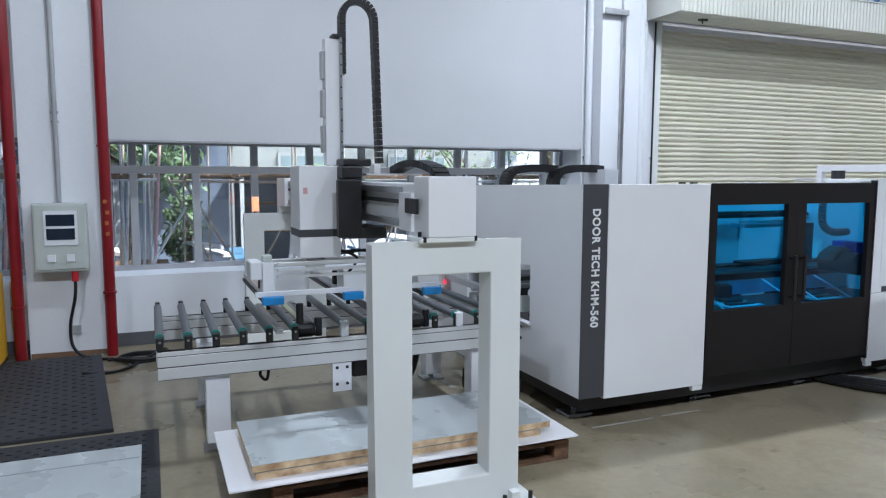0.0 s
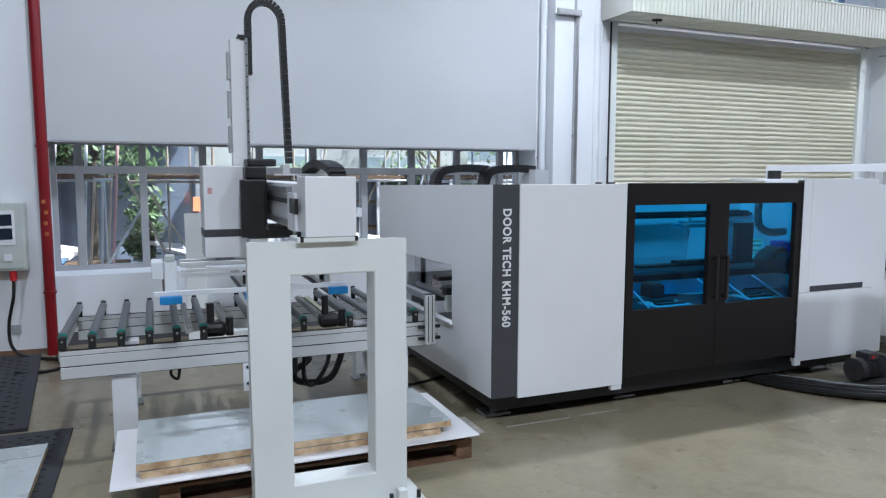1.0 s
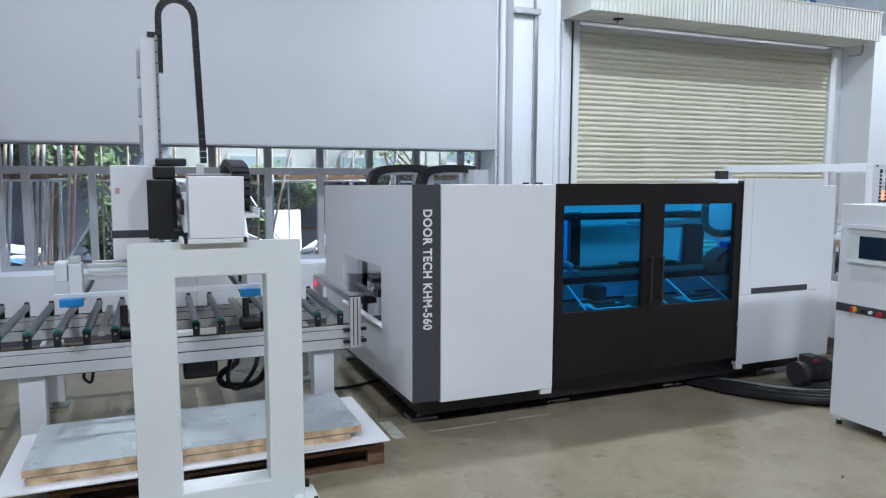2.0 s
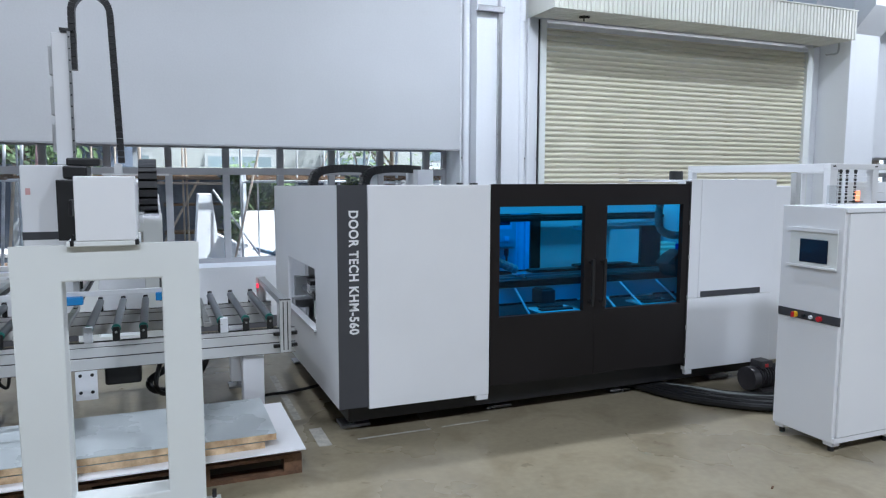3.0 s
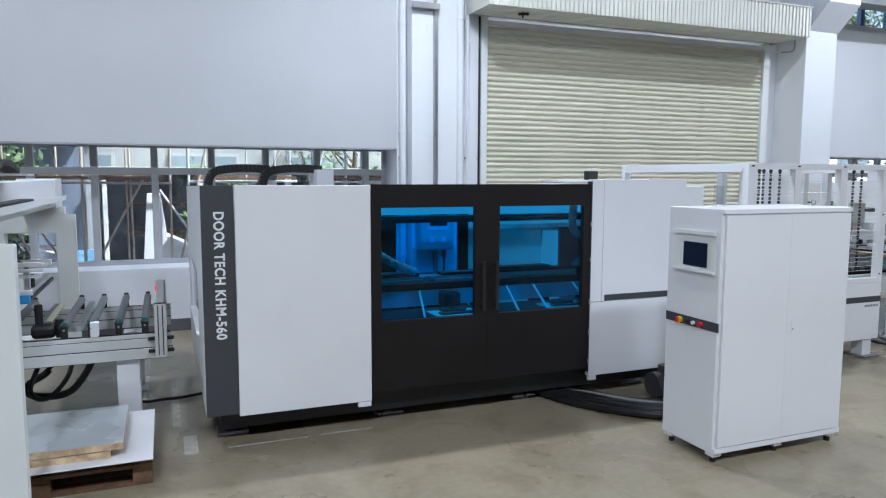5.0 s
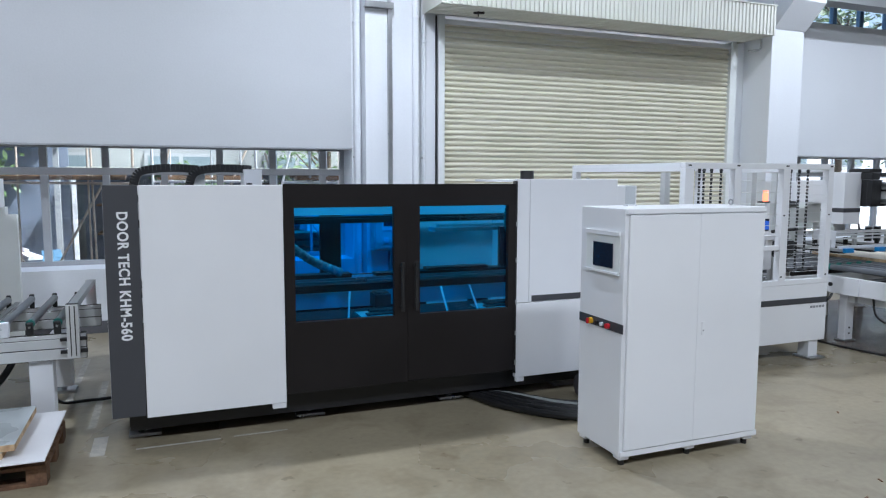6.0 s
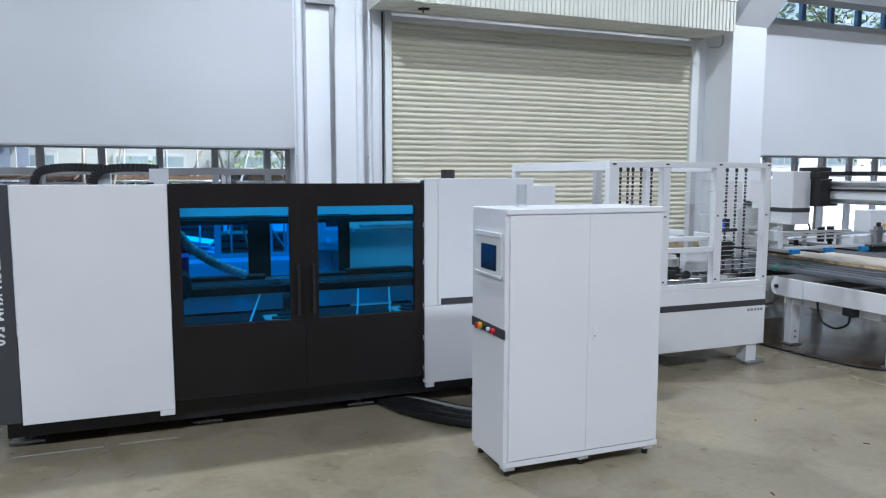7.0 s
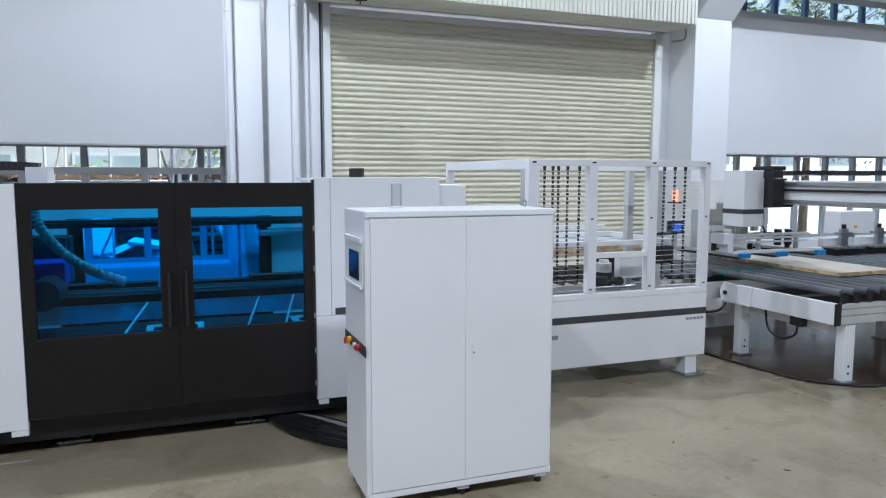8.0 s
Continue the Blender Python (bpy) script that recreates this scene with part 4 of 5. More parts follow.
part("guide_post", boxes((2.75, 2.84, CY + 1.365, CY + 1.41, 0.6, 1.03), bevel=0.003), ALU_LIGHT, cv)
part("reflector", boxes((2.745, 2.764, CY + 1.32, CY + 1.355, 0.93, 0.97)), RED_GLOW, cv, "glowing red sensor")
for pts, r in (
    ([(1.9, 5.9, 0.58), (1.9, 5.85, 0.4), (1.75, 5.8, 0.3), (1.8, 5.75, 0.22), (2.05, 5.75, 0.22), (2.2, 5.9, 0.38), (2.25, 6.0, 0.56)], 0.03),
    ([(2.1, 5.9, 0.58), (2.05, 5.8, 0.35), (1.9, 5.7, 0.2), (1.8, 5.6, 0.3), (1.85, 5.8, 0.5)], 0.02),
    ([(0.75, 5.4, 0.58), (0.73, 5.4, 0.5), (0.78, 5.4, 0.46), (0.8, 5.4, 0.58)], 0.012),
    ([(2.55, 5.6, 0.3), (2.6, 5.7, 0.1), (2.8, 5.9, 0.03), (3.0, 5.95, 0.02), (3.4, 6.1, 0.02)], 0.014),
):
    part("cable", tube(bmesh.new(), smooth_path(pts, 6), r, 8), RUBBER, cv, "black cable hanging under the conveyor", smooth=True)

# loose cable coil near the pier
cc = thing("cable_coil", (-0.25, 8.1, 0), "loose coil of black cable lying on the floor", "cable")
bm = bmesh.new()
loop = [(-0.5, 8.3, 0.02)]
for k in range(20):
    a = 0.7 * k
    loop.append((-0.12 + (0.24 + 0.03 * math.sin(k)) * math.cos(a), 8.2 + (0.2 + 0.02 * math.cos(2 * k)) * math.sin(a), 0.018 + 0.003 * k))
loop += [(-0.3, 7.85, 0.02), (-0.55, 7.75, 0.02), (-0.7, 7.7, 0.05)]
tube(bm, smooth_path(loop, 4), 0.017, 7)
part("cable", bm, RUBBER, cc, smooth=True)

# doors on a pallet
pal = thing("pallet", (1.6, 4.55, 0), "dark rough wooden pallet on the floor under the doors", "pallet")
for k in range(7):
    y = 4.14 + 0.135 * k
    part("deck_board", boxes((0.62, 2.72, y, y + 0.1, 0.118, 0.14)), WOOD, pal)
for x in (0.62, 1.3, 2.0, 2.6):
    part("stringer", boxes((x, x + 0.12, 4.14, 5.05, 0.096, 0.117)), WOOD, pal)
    for y in (4.14, 4.55, 4.92):
        part("block", boxes((x, x + 0.12, y, y + 0.13, 0.023, 0.095)), WOOD, pal)
for y in (4.14, 4.55, 4.92):
    part("runner", boxes((0.62, 2.72, y, y + 0.13, 0.0, 0.022)), WOOD, pal)
und = thing("spacer_boards", (1.6, 4.6, 0.14), "dark board spacers between pallet and sheet", "boards")
part("board", boxes((0.66, 2.66, 4.2, 5.0, 0.141, 0.2)), WOOD, und)
sh = solo("cover_sheet", boxes((0.352, 2.73, 4.035, 5.07, 0.201, 0.212), bevel=0.002), PAPER, "thin white board laid over the pallet", "sheet")
for k, (o, w) in enumerate(((0.02, -0.075), (0.0, 0.0))):
    z = 0.213 + 0.053 * k
    d = thing("door_leaf", (1.55, 4.6, z), "pale grey door leaf with raw wooden edges, stacked flat", "door leaf", "stacked door leaves")
    part("core", boxes((0.498 + o, 2.55 + w, 4.135 - 0.01 * k, 4.93, z, z + 0.043)), BOARD, d, "raw wooden edge")
    # black inset that paints the shade in the gap between the leaves
    part("spacer", boxes((0.55, 2.42, 4.2, 4.86, z - 0.0062, z - 0.0005)), BLACK, d) if k else None
    part("skin", boxes((0.496 + o, 2.552 + w, 4.133 - 0.01 * k, 4.932, z + 0.0432, z + 0.0465)), LAMINATE, d)

# rubber mats
def mat_piece(x0, x1, y0, y1, z, label, pitch, skew=0.0):
    m = thing("rubber_mat", ((x0 + x1) / 2, (y0 + y1) / 2, 0), label, "mat", "rubber mats")
    bm = boxes((x0, x1, y0, y1, 0.0, z), bevel=0.006)
    for v in bm.verts:
        v.co.x -= skew * (v.co.y - y0)
    part("sheet", bm, MAT, m)
    bm = bmesh.new()
    nx, ny = int((x1 - x0 - 0.06) / pitch), int((y1 - y0 - 0.06) / pitch)
    for i in range(nx):
        for j in range(ny):
            x, y = x0 + 0.03 + pitch * i, y0 + 0.03 + pitch * j
            box(bm, x, x + pitch * 0.55, y, y + pitch * 0.55, z + 0.0005, z + 0.006) if (i + j) % 2 == 0 else None
    for v in bm.verts:
        v.co.x -= skew * (v.co.y - y0)
    part("stud", bm, MAT, m, kind="stuff")


mat_piece(-1.34, -0.34, 5.95, 8.55, 0.035, "black ribbed rubber mat lying on the floor", 0.075, 0.09)
mat_piece(-2.4, -1.36, 5.6, 8.3, 0.03, "black ribbed rubber mat lying on the floor", 0.075, 0.09)
mat_piece(-1.3, -0.01, 3.6, 5.86, 0.02, "black perforated rubber mat under a pale board", 0.06)
d = thing("door_leaf", (-0.6, 4.6, 0.03), "pale grey door leaf lying flat on a rubber mat", "door leaf")
part("core", boxes((-1.25, -0.13, 3.7, 5.4, 0.027, 0.068)), BOARD, d)
part("skin", boxes((-1.252, -0.128, 3.698, 5.402, 0.0682, 0.0715)), LAMINATE, d)
part("groove", boxes((-1.0, -0.14, 5.15, 5.165, 0.0716, 0.0722)), GREYMARK, d)

# ---- the drilling machine ----
FY = 4.575
HOSE = material("grey_hose_plastic", (0.27, 0.29, 0.28), 0.5, vary=0.08, scale=8)
mc = thing("door_machine", (5.2, 5.9, 0), "large white and dark grey enclosed door machining centre with blue panes", "machine")
side = bmesh.new()
for o in ([(4.587, 0.26), (7.53, 0.22), (7.53, 0.72), (4.587, 0.72)], [(4.587, 1.26), (7.53, 1.2), (7.53, 1.925), (4.587, 1.968)], [(4.587, 0.72), (5.38, 0.72), (5.38, 1.26 - 0.0163), (4.587, 1.26)], [(6.72, 0.72), (7.53, 0.72), (7.53, 1.2), (6.72, 1.2165)]):
    prism(side, o, "x", 3.092, 3.113)
part("side_panel", side, WHITE, mc)
part("hatch_lip", boxes((3.07, 3.14, 5.36, 6.74, 0.705, 0.719), (3.114, 3.14, 5.365, 5.379, 0.72, 1.24)), WHITE, mc)
b = part("corner_panel", boxes((3.094, 3.325, FY, FY + 0.011, 0.255, 1.97), bevel=0.002), BAND, mc, "slate grey corner panel with white lettering")
lettering("lettering", "DOOR TECH KHM-560", 0.1, Matrix.Translation((3.213, FY - 0.0025, 1.309)) @ pose(0, 0, 0, 90, 0, 0) @ pose(0, 0, 0, 0, 0, -90) @ Matrix.Diagonal((0.87, 1, 1, 1)), LETTER, b, "white bold model lettering running down the panel", 0.003, 1.1)
wp = part("front_panel", boxes((3.33, 4.36, FY, FY + 0.05, 0.235, 1.97), bevel=0.005), WHITE, mc)
part("foot_tab", boxes((4.25, 4.358, FY + 0.004, FY + 0.045, 0.19, 0.234), bevel=0.006), WHITE, wp)
part("latch", boxes((4.1, 4.14, FY + 0.06, FY + 0.1, 1.971, 1.985), (4.22, 4.27, FY + 0.06, FY + 0.1, 1.971, 1.985)), BLACK, wp)
for n, (x0, x1, a, c) in enumerate(((4.366, 5.375, 4.445, 5.262), (5.38, 6.385, 5.49, 6.318))):
    dr = part("door", ring(bmesh.new(), (x0, x1, 0.305, 1.972), (a, c, 0.875, 1.79), FY - 0.004, FY + 0.04, 0.004), DARK, mc, "dark grey sliding door")
    p = part("pane", boxes((a - 0.03, c + 0.03, FY + 0.041, FY + 0.046, 0.85, 1.82)), BLUE_PANE, dr, "blue see-through acrylic pane")
    hx = 5.31 if n == 0 else 5.43
    h = part("handle", rods(((hx + 0.01, FY - 0.06, 0.92), (hx + 0.01, FY - 0.06, 1.33), 0.016)), BLACK, dr, "black bar handle", smooth=True)
    for z in (0.95, 1.3):
        part("standoff", rods(((hx + 0.01, FY - 0.06, z), (hx + 0.01, FY - 0.003, z), 0.012)), BLACK, h)
part("gasket", boxes((6.386, 6.402, FY - 0.01, FY + 0.05, 0.27, 2.0)), BLACK, mc)
for z in (0.35, 0.62, 0.9, 1.28, 1.6):
    part("latch_strip", boxes((6.388, 6.402, FY - 0.016, FY - 0.0105, z, z + 0.04)), STEEL, mc)
part("right_post", boxes((6.405, 6.53, FY, FY + 0.06, 0.91, 2.017), bevel=0.004), WHITE, mc)
up = part("right_panel", boxes((6.5325, 7.455, FY, FY + 0.05, 0.91, 2.017), bevel=0.004), WHITE, mc)
part("stripe", boxes((6.56, 7.3, FY - 0.004, FY - 0.0005, 0.915, 0.97)), BAND, up, "slate grey stripe")
part("lower_panel", boxes((6.405, 7.455, FY, FY + 0.05, 0.225, 0.907), bevel=0.004), WHITE, mc)
part("foot_tab", boxes((6.42, 6.5, FY + 0.004, FY + 0.045, 0.18, 0.224), bevel=0.006), WHITE, mc)
part("right_side", boxes((7.43, 7.454, FY + 0.051, 5.95, 0.225, 2.01), (7.43, 7.454, 5.951, 6.3, 0.225, 0.72), (7.43, 7.454, 5.951, 6.3, 1.28, 1.95), (7.43, 7.454, 6.301, 7.27, 0.225, 1.95)), WHITE, mc)
part("top_cap", boxes((6.405, 7.429, FY + 0.051, 5.5, 1.99, 2.01)), WHITE, mc)
part("rear_box", boxes((7.458, 7.72, FY + 0.06, 5.93, 0.2, 1.955), bevel=0.008), WHITE, mc)
eb = part("lifting_eye", rods(((7.5, 5.15, 1.9), (7.5, 5.15, 1.97), 0.012)), STEEL, mc)
bm = bmesh.new()
tube(bm, [Vector((7.5 + 0.03 * math.cos(a), 5.15, 1.995 + 0.03 * math.sin(a))) for a in [6.2832 * k / 12 for k in range(13)]], 0.008, 6)
part("eye_ring", bm, STEEL, eb)
part("top_knob", rods(((6.95, 5.42, 2.0), (6.95, 5.42, 2.1), 0.07)), BLACK, mc, "black round motor on top", smooth=True)
# frame, bed and the works behind the panes
# bed set forward and black, so it carries the deep shade below the panels
fr = part("bed", boxes((3.2, 7.4, 4.72, 7.3, 0.1, 0.42)), BLACK, mc, "welded machine bed, blackened for the deep shade under the panels")
for x in (3.3, 4.6, 5.9, 7.1):
    for y in (4.95, 7.05):
        f = part("levelling_foot", boxes((x - 0.12, x + 0.12, y - 0.1, y + 0.1, 0.0, 0.025), bevel=0.004), STEEL, mc)
        part("spindle", rods(((x, y, 0.025), (x, y, 0.12), 0.03)), STEEL, f)
part("rear_panel", boxes((6.375, 7.428, 7.25, 7.27, 0.3, 1.9)), WHITE, mc, "plain white rear sheet")
part("rear_panel", boxes((3.115, 4.295, 7.25, 7.27, 0.3, 1.9)), WHITE, mc, "plain white rear sheet")
for x0, x1, a, c in ((4.3, 5.3, 4.44, 5.18), (5.305, 6.37, 5.43, 6.24)):
    dr = part("rear_door", ring(bmesh.new(), (x0, x1, 0.3, 1.9), (a, c, 0.86, 1.76), 7.23, 7.27, 0.004), DARK, mc, "dark grey rear door")
    p = part("pane", boxes((a - 0.02, c + 0.02, 7.271, 7.276, 0.84, 1.78)), BLUE_PANE, dr, "blue see-through acrylic pane")
    p.visible_shadow = False
part("rear_beam", boxes((3.13, 7.42, 7.1, 7.22, 1.78, 1.9)), WHITE, mc)
part("front_top_rail", boxes((3.13, 7.42, FY + 0.07, FY + 0.13, 1.9, 1.965)), WHITE, mc)
part("upper_rail", boxes((3.13, 7.42, 6.2, 6.34, 1.55, 1.62), (3.13, 7.42, 6.15, 6.199, 1.57, 1.6)), DARK, mc)
# added strip, stops lamp light passing down through the front panes
part("top_cover", boxes((3.13, 7.42, FY + 0.135, 5.15, 1.93, 1.945)), WHITE, mc)
part("upper_rail", boxes((3.13, 7.42, 6.345, 6.5, 1.63, 1.9)), WHITE, mc)
part("slide_arm", boxes((6.13, 7.2, 5.9, 6.1, 1.46, 1.5), (6.2, 7.2, 5.95, 6.05, 1.501, 1.53)), ALU, mc)
part("lower_rail", boxes((3.13, 7.42, 5.75, 5.95, 0.96, 1.04), (3.13, 7.42, 5.7, 5.749, 0.99, 1.02)), STEEL, mc)
part("rail_cover", boxes((3.13, 5.2, 5.78, 5.93, 1.041, 1.08), (5.45, 7.42, 5.78, 5.93, 1.041, 1.07)), BLACK, mc)
part("lower_rail", boxes((3.13, 7.42, 6.55, 6.75, 0.7, 0.78)), STEEL, mc)
for x in (3.8, 4.5, 5.2, 5.9, 6.6, 7.2):
    part("support", boxes((x - 0.08, x + 0.08, 5.76, 5.94, 0.42, 0.959)), BAND, mc)
part("skirt_plate", boxes((3.13, 7.42, 5.6, 5.63, 0.78, 0.93)), BOXGREY, mc)
part("clamp_block", boxes((5.33, 5.49, 5.4, 5.59, 0.79, 0.92), (5.345, 5.475, 5.42, 5.58, 0.921, 0.935), bevel=0.008), BLACK, mc, "black clamping block")
part("tie_beam", boxes((3.13, 7.42, 5.61, 5.7, 0.931, 1.0)), BLACK, mc)
part("chip_tray", boxes((3.2, 7.4, 4.75, 5.59, 0.74, 0.76)), BLACK, mc)
for x in (5.04, 5.98, 6.29, 6.76):
    part("rib_bar", rods(((x + 0.08, 5.55, 0.93), (x - 0.08, 4.95, 0.775), 0.011), seg=6), ALU_LIGHT, mc)
for x in (5.12, 6.3):
    s = part("work_stop", boxes((x, x + 0.45, 5.05, 5.36, 0.761, 0.775)), BOXGREY, mc, "pale tray with small tools")
    part("tool_block", boxes((x + 0.12, x + 0.36, 5.24, 5.34, 0.776, 0.8), (x + 0.06, x + 0.4, 5.12, 5.2, 0.776, 0.792), bevel=0.004), BLACK, s)
for x, mir in ((4.38, 1), (7.0, -1)):
    sp = part("spindle_unit", boxes((x - 0.15, x + 0.13, 5.48, 5.8, 1.12, 1.32) if mir == 1 else (x + 0.08, x + 0.24, 5.25, 5.55, 1.12, 1.32), bevel=0.01), DEEP_BLUE, mc, "deep blue spindle unit")
    part("spindle_motor", rods(((x + 0.02 * mir, 5.12, 1.1), (x + 0.02 * mir, 5.55, 1.1), 0.12), seg=20), BLACK, sp, smooth=True)
    part("slide_plate", boxes((x - 0.16, x + 0.1, 5.81, 5.86, 1.0, 1.5)), BLACK, sp)
    hs = bmesh.new()
    tube(hs, smooth_path([(x - 0.05 * mir, 5.35, 1.82), (x - 0.02 * mir, 5.3, 1.66), (x + 0.13 * mir, 5.28, 1.44), (x + 0.34 * mir, 5.26, 1.28), (x + 0.6 * mir, 5.28, 1.16)], 12) if mir == 1 else
         smooth_path([(x - 0.2, 5.45, 1.85), (x - 0.26, 5.42, 1.66), (x - 0.25, 5.4, 1.5), (x - 0.12, 5.38, 1.43), (x + 0.1, 5.38, 1.43)], 12), 0.036, 12, 0.2)
    part("extract_hose", hs, HOSE, sp, "pale ribbed extraction hose")
hd = bmesh.new()
prism(hd, [(6.78, 1.13), (7.07, 1.13), (7.07, 1.24), (6.98, 1.27), (6.88, 1.22)], "y", 5.3, 5.5)
part("suction_hood", hd, BLACK, mc, "black suction hood")
# added black box, makes the left end behind the pane dark
part("tool_housing", boxes((3.7, 4.5, 5.88, 6.14, 1.081, 1.5), bevel=0.02), BLACK, mc)
part("rail_bellows", boxes((6.0, 6.7, 5.79, 5.92, 1.071, 1.1), bevel=0.006), BLACK, mc)
rl = part("feed_rollers", rods(*[((3.25 + 0.19 * k, 5.35, 0.88), (3.25 + 0.19 * k, 6.7, 0.88), 0.03) for k in range(4)]), ROLLER, mc)
part("inner_guide", boxes((3.16, 3.9, 6.72, 6.78, 0.8, 1.0), (3.3, 3.36, 6.72, 6.9, 0.42, 1.3)), ALU, mc)
part("inner_clamp", boxes((3.3, 3.5, 6.2, 6.5, 1.15, 1.4), bevel=0.02), ALU, mc)
part("knob", rods(((3.25, 5.55, 0.95), (3.25, 5.62, 0.95), 0.05)), PAPER, mc, smooth=True)
# drag chains standing up over the top
for x, y in ((3.24, 6.15), (3.72, 6.05)):
    p = smooth_path([(x, y, 1.8), (x, y, 1.96), (x + 0.05, y, 2.07), (x + 0.2, y, 2.105), (x + 0.4, y, 2.11), (x + 0.56, y, 2.1)], 5)
    part("drag_chain", ribbon(bmesh.new(), p, 0.14, 0.075, Vector((0, 1, 0)), 0.015), BLACK, mc, "black drag chain over the machine top")
    part("chain_bracket", boxes((x + 0.5, x + 0.62, y - 0.09, y + 0.09, 1.9, 2.075)), ALU_LIGHT, mc)
part("upper_box", boxes((4.2, 4.36, 5.85, 6.2, 1.85, 2.1)), WHITE, mc)

# ---- switch cabinet ----
ct = thing("control_cabinet", (7.04, 3.28, 0), "white two-door steel control cabinet with touch screen and buttons", "control cabinet")
bm = bmesh.new()
box(bm, 6.42, 7.67, 3.02, 3.555, 0.072, 1.822, bevel=0.006)
body = part("body", bm, WHITE, ct)
for z0, z1 in ((0.074, 0.114), (1.787, 1.82)):
    part("trim_rail", boxes((6.425, 7.665, 3.003, 3.019, z0, z1), bevel=0.002), WHITE, ct)
for n, (x0, x1) in enumerate(((6.45, 7.0492), (7.0508, 7.645))):
    d = part("door", boxes((x0, x1, 2.998, 3.018, 0.121, 1.779), bevel=0.0012), WHITE, ct)
    if n == 1:
        k = part("lock", boxes((7.09, 7.118, 2.992, 2.9975, 0.9, 1.0), bevel=0.003), WHITE, d, "small flush lock")
        part("keyhole", rods(((7.104, 2.992, 0.935), (7.104, 2.99, 0.935), 0.006)), GREYMARK, k)
sc = part("screen_recess", boxes((6.412, 6.4195, 3.06, 3.47, 1.375, 1.66), bevel=0.002), WARM_WHITE, ct, "recessed pale panel")
part("ledge", boxes((6.397, 6.4115, 3.055, 3.48, 1.36, 1.375)), WHITE, sc)
part("top_lip", boxes((6.4, 6.4115, 3.055, 3.48, 1.632, 1.66)), WHITE, sc)
part("screen", boxes((6.404, 6.4115, 3.135, 3.375, 1.4, 1.575), bevel=0.003), SCREEN, sc, "dark touch screen")
st = part("stripe", boxes((6.414, 6.4195, 3.005, 3.55, 0.957, 1.022)), BAND, ct, "slate grey button stripe")
sw = part("rotary_switch", rods(((6.413, 3.385, 0.985), (6.39, 3.385, 0.985), 0.024)), YELLOW, st, "yellow and red main switch", smooth=True)
part("grip", boxes((6.37, 6.3845, 3.377, 3.393, 0.965, 1.005)), STICKER, sw)
part("button", rods(((6.413, 3.305, 0.985), (6.395, 3.305, 0.985), 0.014)), BLACK, st, "black push button", smooth=True)
part("button", rods(((6.413, 3.245, 0.985), (6.395, 3.245, 0.985), 0.014)), PLASTER, st, "white push button", smooth=True)
part("button", rods(((6.413, 3.17, 0.985), (6.39, 3.17, 0.985), 0.02)), STICKER, st, "red stop button", smooth=True)
for x in (6.47, 7.05, 7.6):
    for y in (3.06, 3.5):
        f = part("foot", boxes((x - 0.04, x + 0.04, y - 0.04, y + 0.04, 0.045, 0.071), bevel=0.004), WHITE, ct)
        part("pad", rods(((x, y, 0.0), (x, y, 0.045), 0.022)), BLACK, f)
hold = thing("plastic_holder", (6.72, 3.4, 1.822), "small clear plastic holder standing on the cabinet", "holder")
part("sleeve", boxes((6.69, 6.75, 3.36, 3.4, 1.824, 1.978)), pane_material("clear_plastic", (0.9, 0.92, 0.93)), hold)
part("base", boxes((6.68, 6.76, 3.35, 3.41, 1.8225, 1.834)), PAPER, hold)
ey = thing("lifting_eye", (7.6, 3.3, 1.822), "small steel lifting eye on the cabinet top", "lifting eye")
bm = bmesh.new()
tube(bm, [Vector((7.6, 3.3 + 0.02 * math.cos(a), 1.847 + 0.02 * math.sin(a))) for a in [6.2832 * k / 12 for k in range(13)]], 0.006, 6)
part("ring", bm, STEEL, ey)

# hoses and pump on the floor
ho = thing("cable_bundle", (6.5, 4.3, 0), "bundle of thick black and grey hoses on the floor", "hoses")
for k in range(7):
    o = 0.05 * k
    bm = bmesh.new()
    tube(bm, smooth_path([(5.75 + o, 5.3, 0.05), (6.0 + 0.8 * o, 4.92 - o * 0.3, 0.05), (6.2 + 0.9 * o, 4.42 + o * 0.6, 0.04 + 0.012 * (k % 3)), (6.55 + 0.4 * o, 3.98 + 1.1 * o, 0.045 + 0.02 * (k % 2)), (6.95, 3.75 + 1.3 * o, 0.05), (7.4, 3.7 + o, 0.06)], 7), 0.03 if k != 5 else 0.02, 8, 0.0 if k % 2 else 0.1)
    part("hose", bm, HOSE if k == 5 else RUBBER, ho, "ribbed grey hose" if k == 5 else "", smooth=True)
pm = thing("pump_motor", (7.2, 4.35, 0), "black finned electric motor on the floor", "motor")
MOTOR = material("dark_grey_motor_paint", (0.05, 0.047, 0.052), 0.42, vary=0.15, scale=8)
part("housing", rods(((7.03, 4.35, 0.15), (7.38, 4.35, 0.15), 0.095), seg=24), MOTOR, pm, smooth=True)
part("fan_cover", rods(((6.95, 4.35, 0.15), (7.029, 4.35, 0.15), 0.112), seg=24), MOTOR, pm, "rounded fan cover", smooth=True)
for k in range(10):
    part("fin", rods(((7.05 + 0.032 * k, 4.35, 0.15), (7.058 + 0.032 * k, 4.35, 0.15), 0.11), seg=24), MOTOR, pm)
part("terminal_box", boxes((7.06, 7.2, 4.28, 4.42, 0.245, 0.315), bevel=0.008), MOTOR, pm)
part("foot", boxes((7.05, 7.34, 4.25, 4.45, 0.0, 0.055), bevel=0.004), MOTOR, pm)
part("badge", boxes((7.1, 7.14, 4.274, 4.2795, 0.26, 0.29)), STICKER, pm)

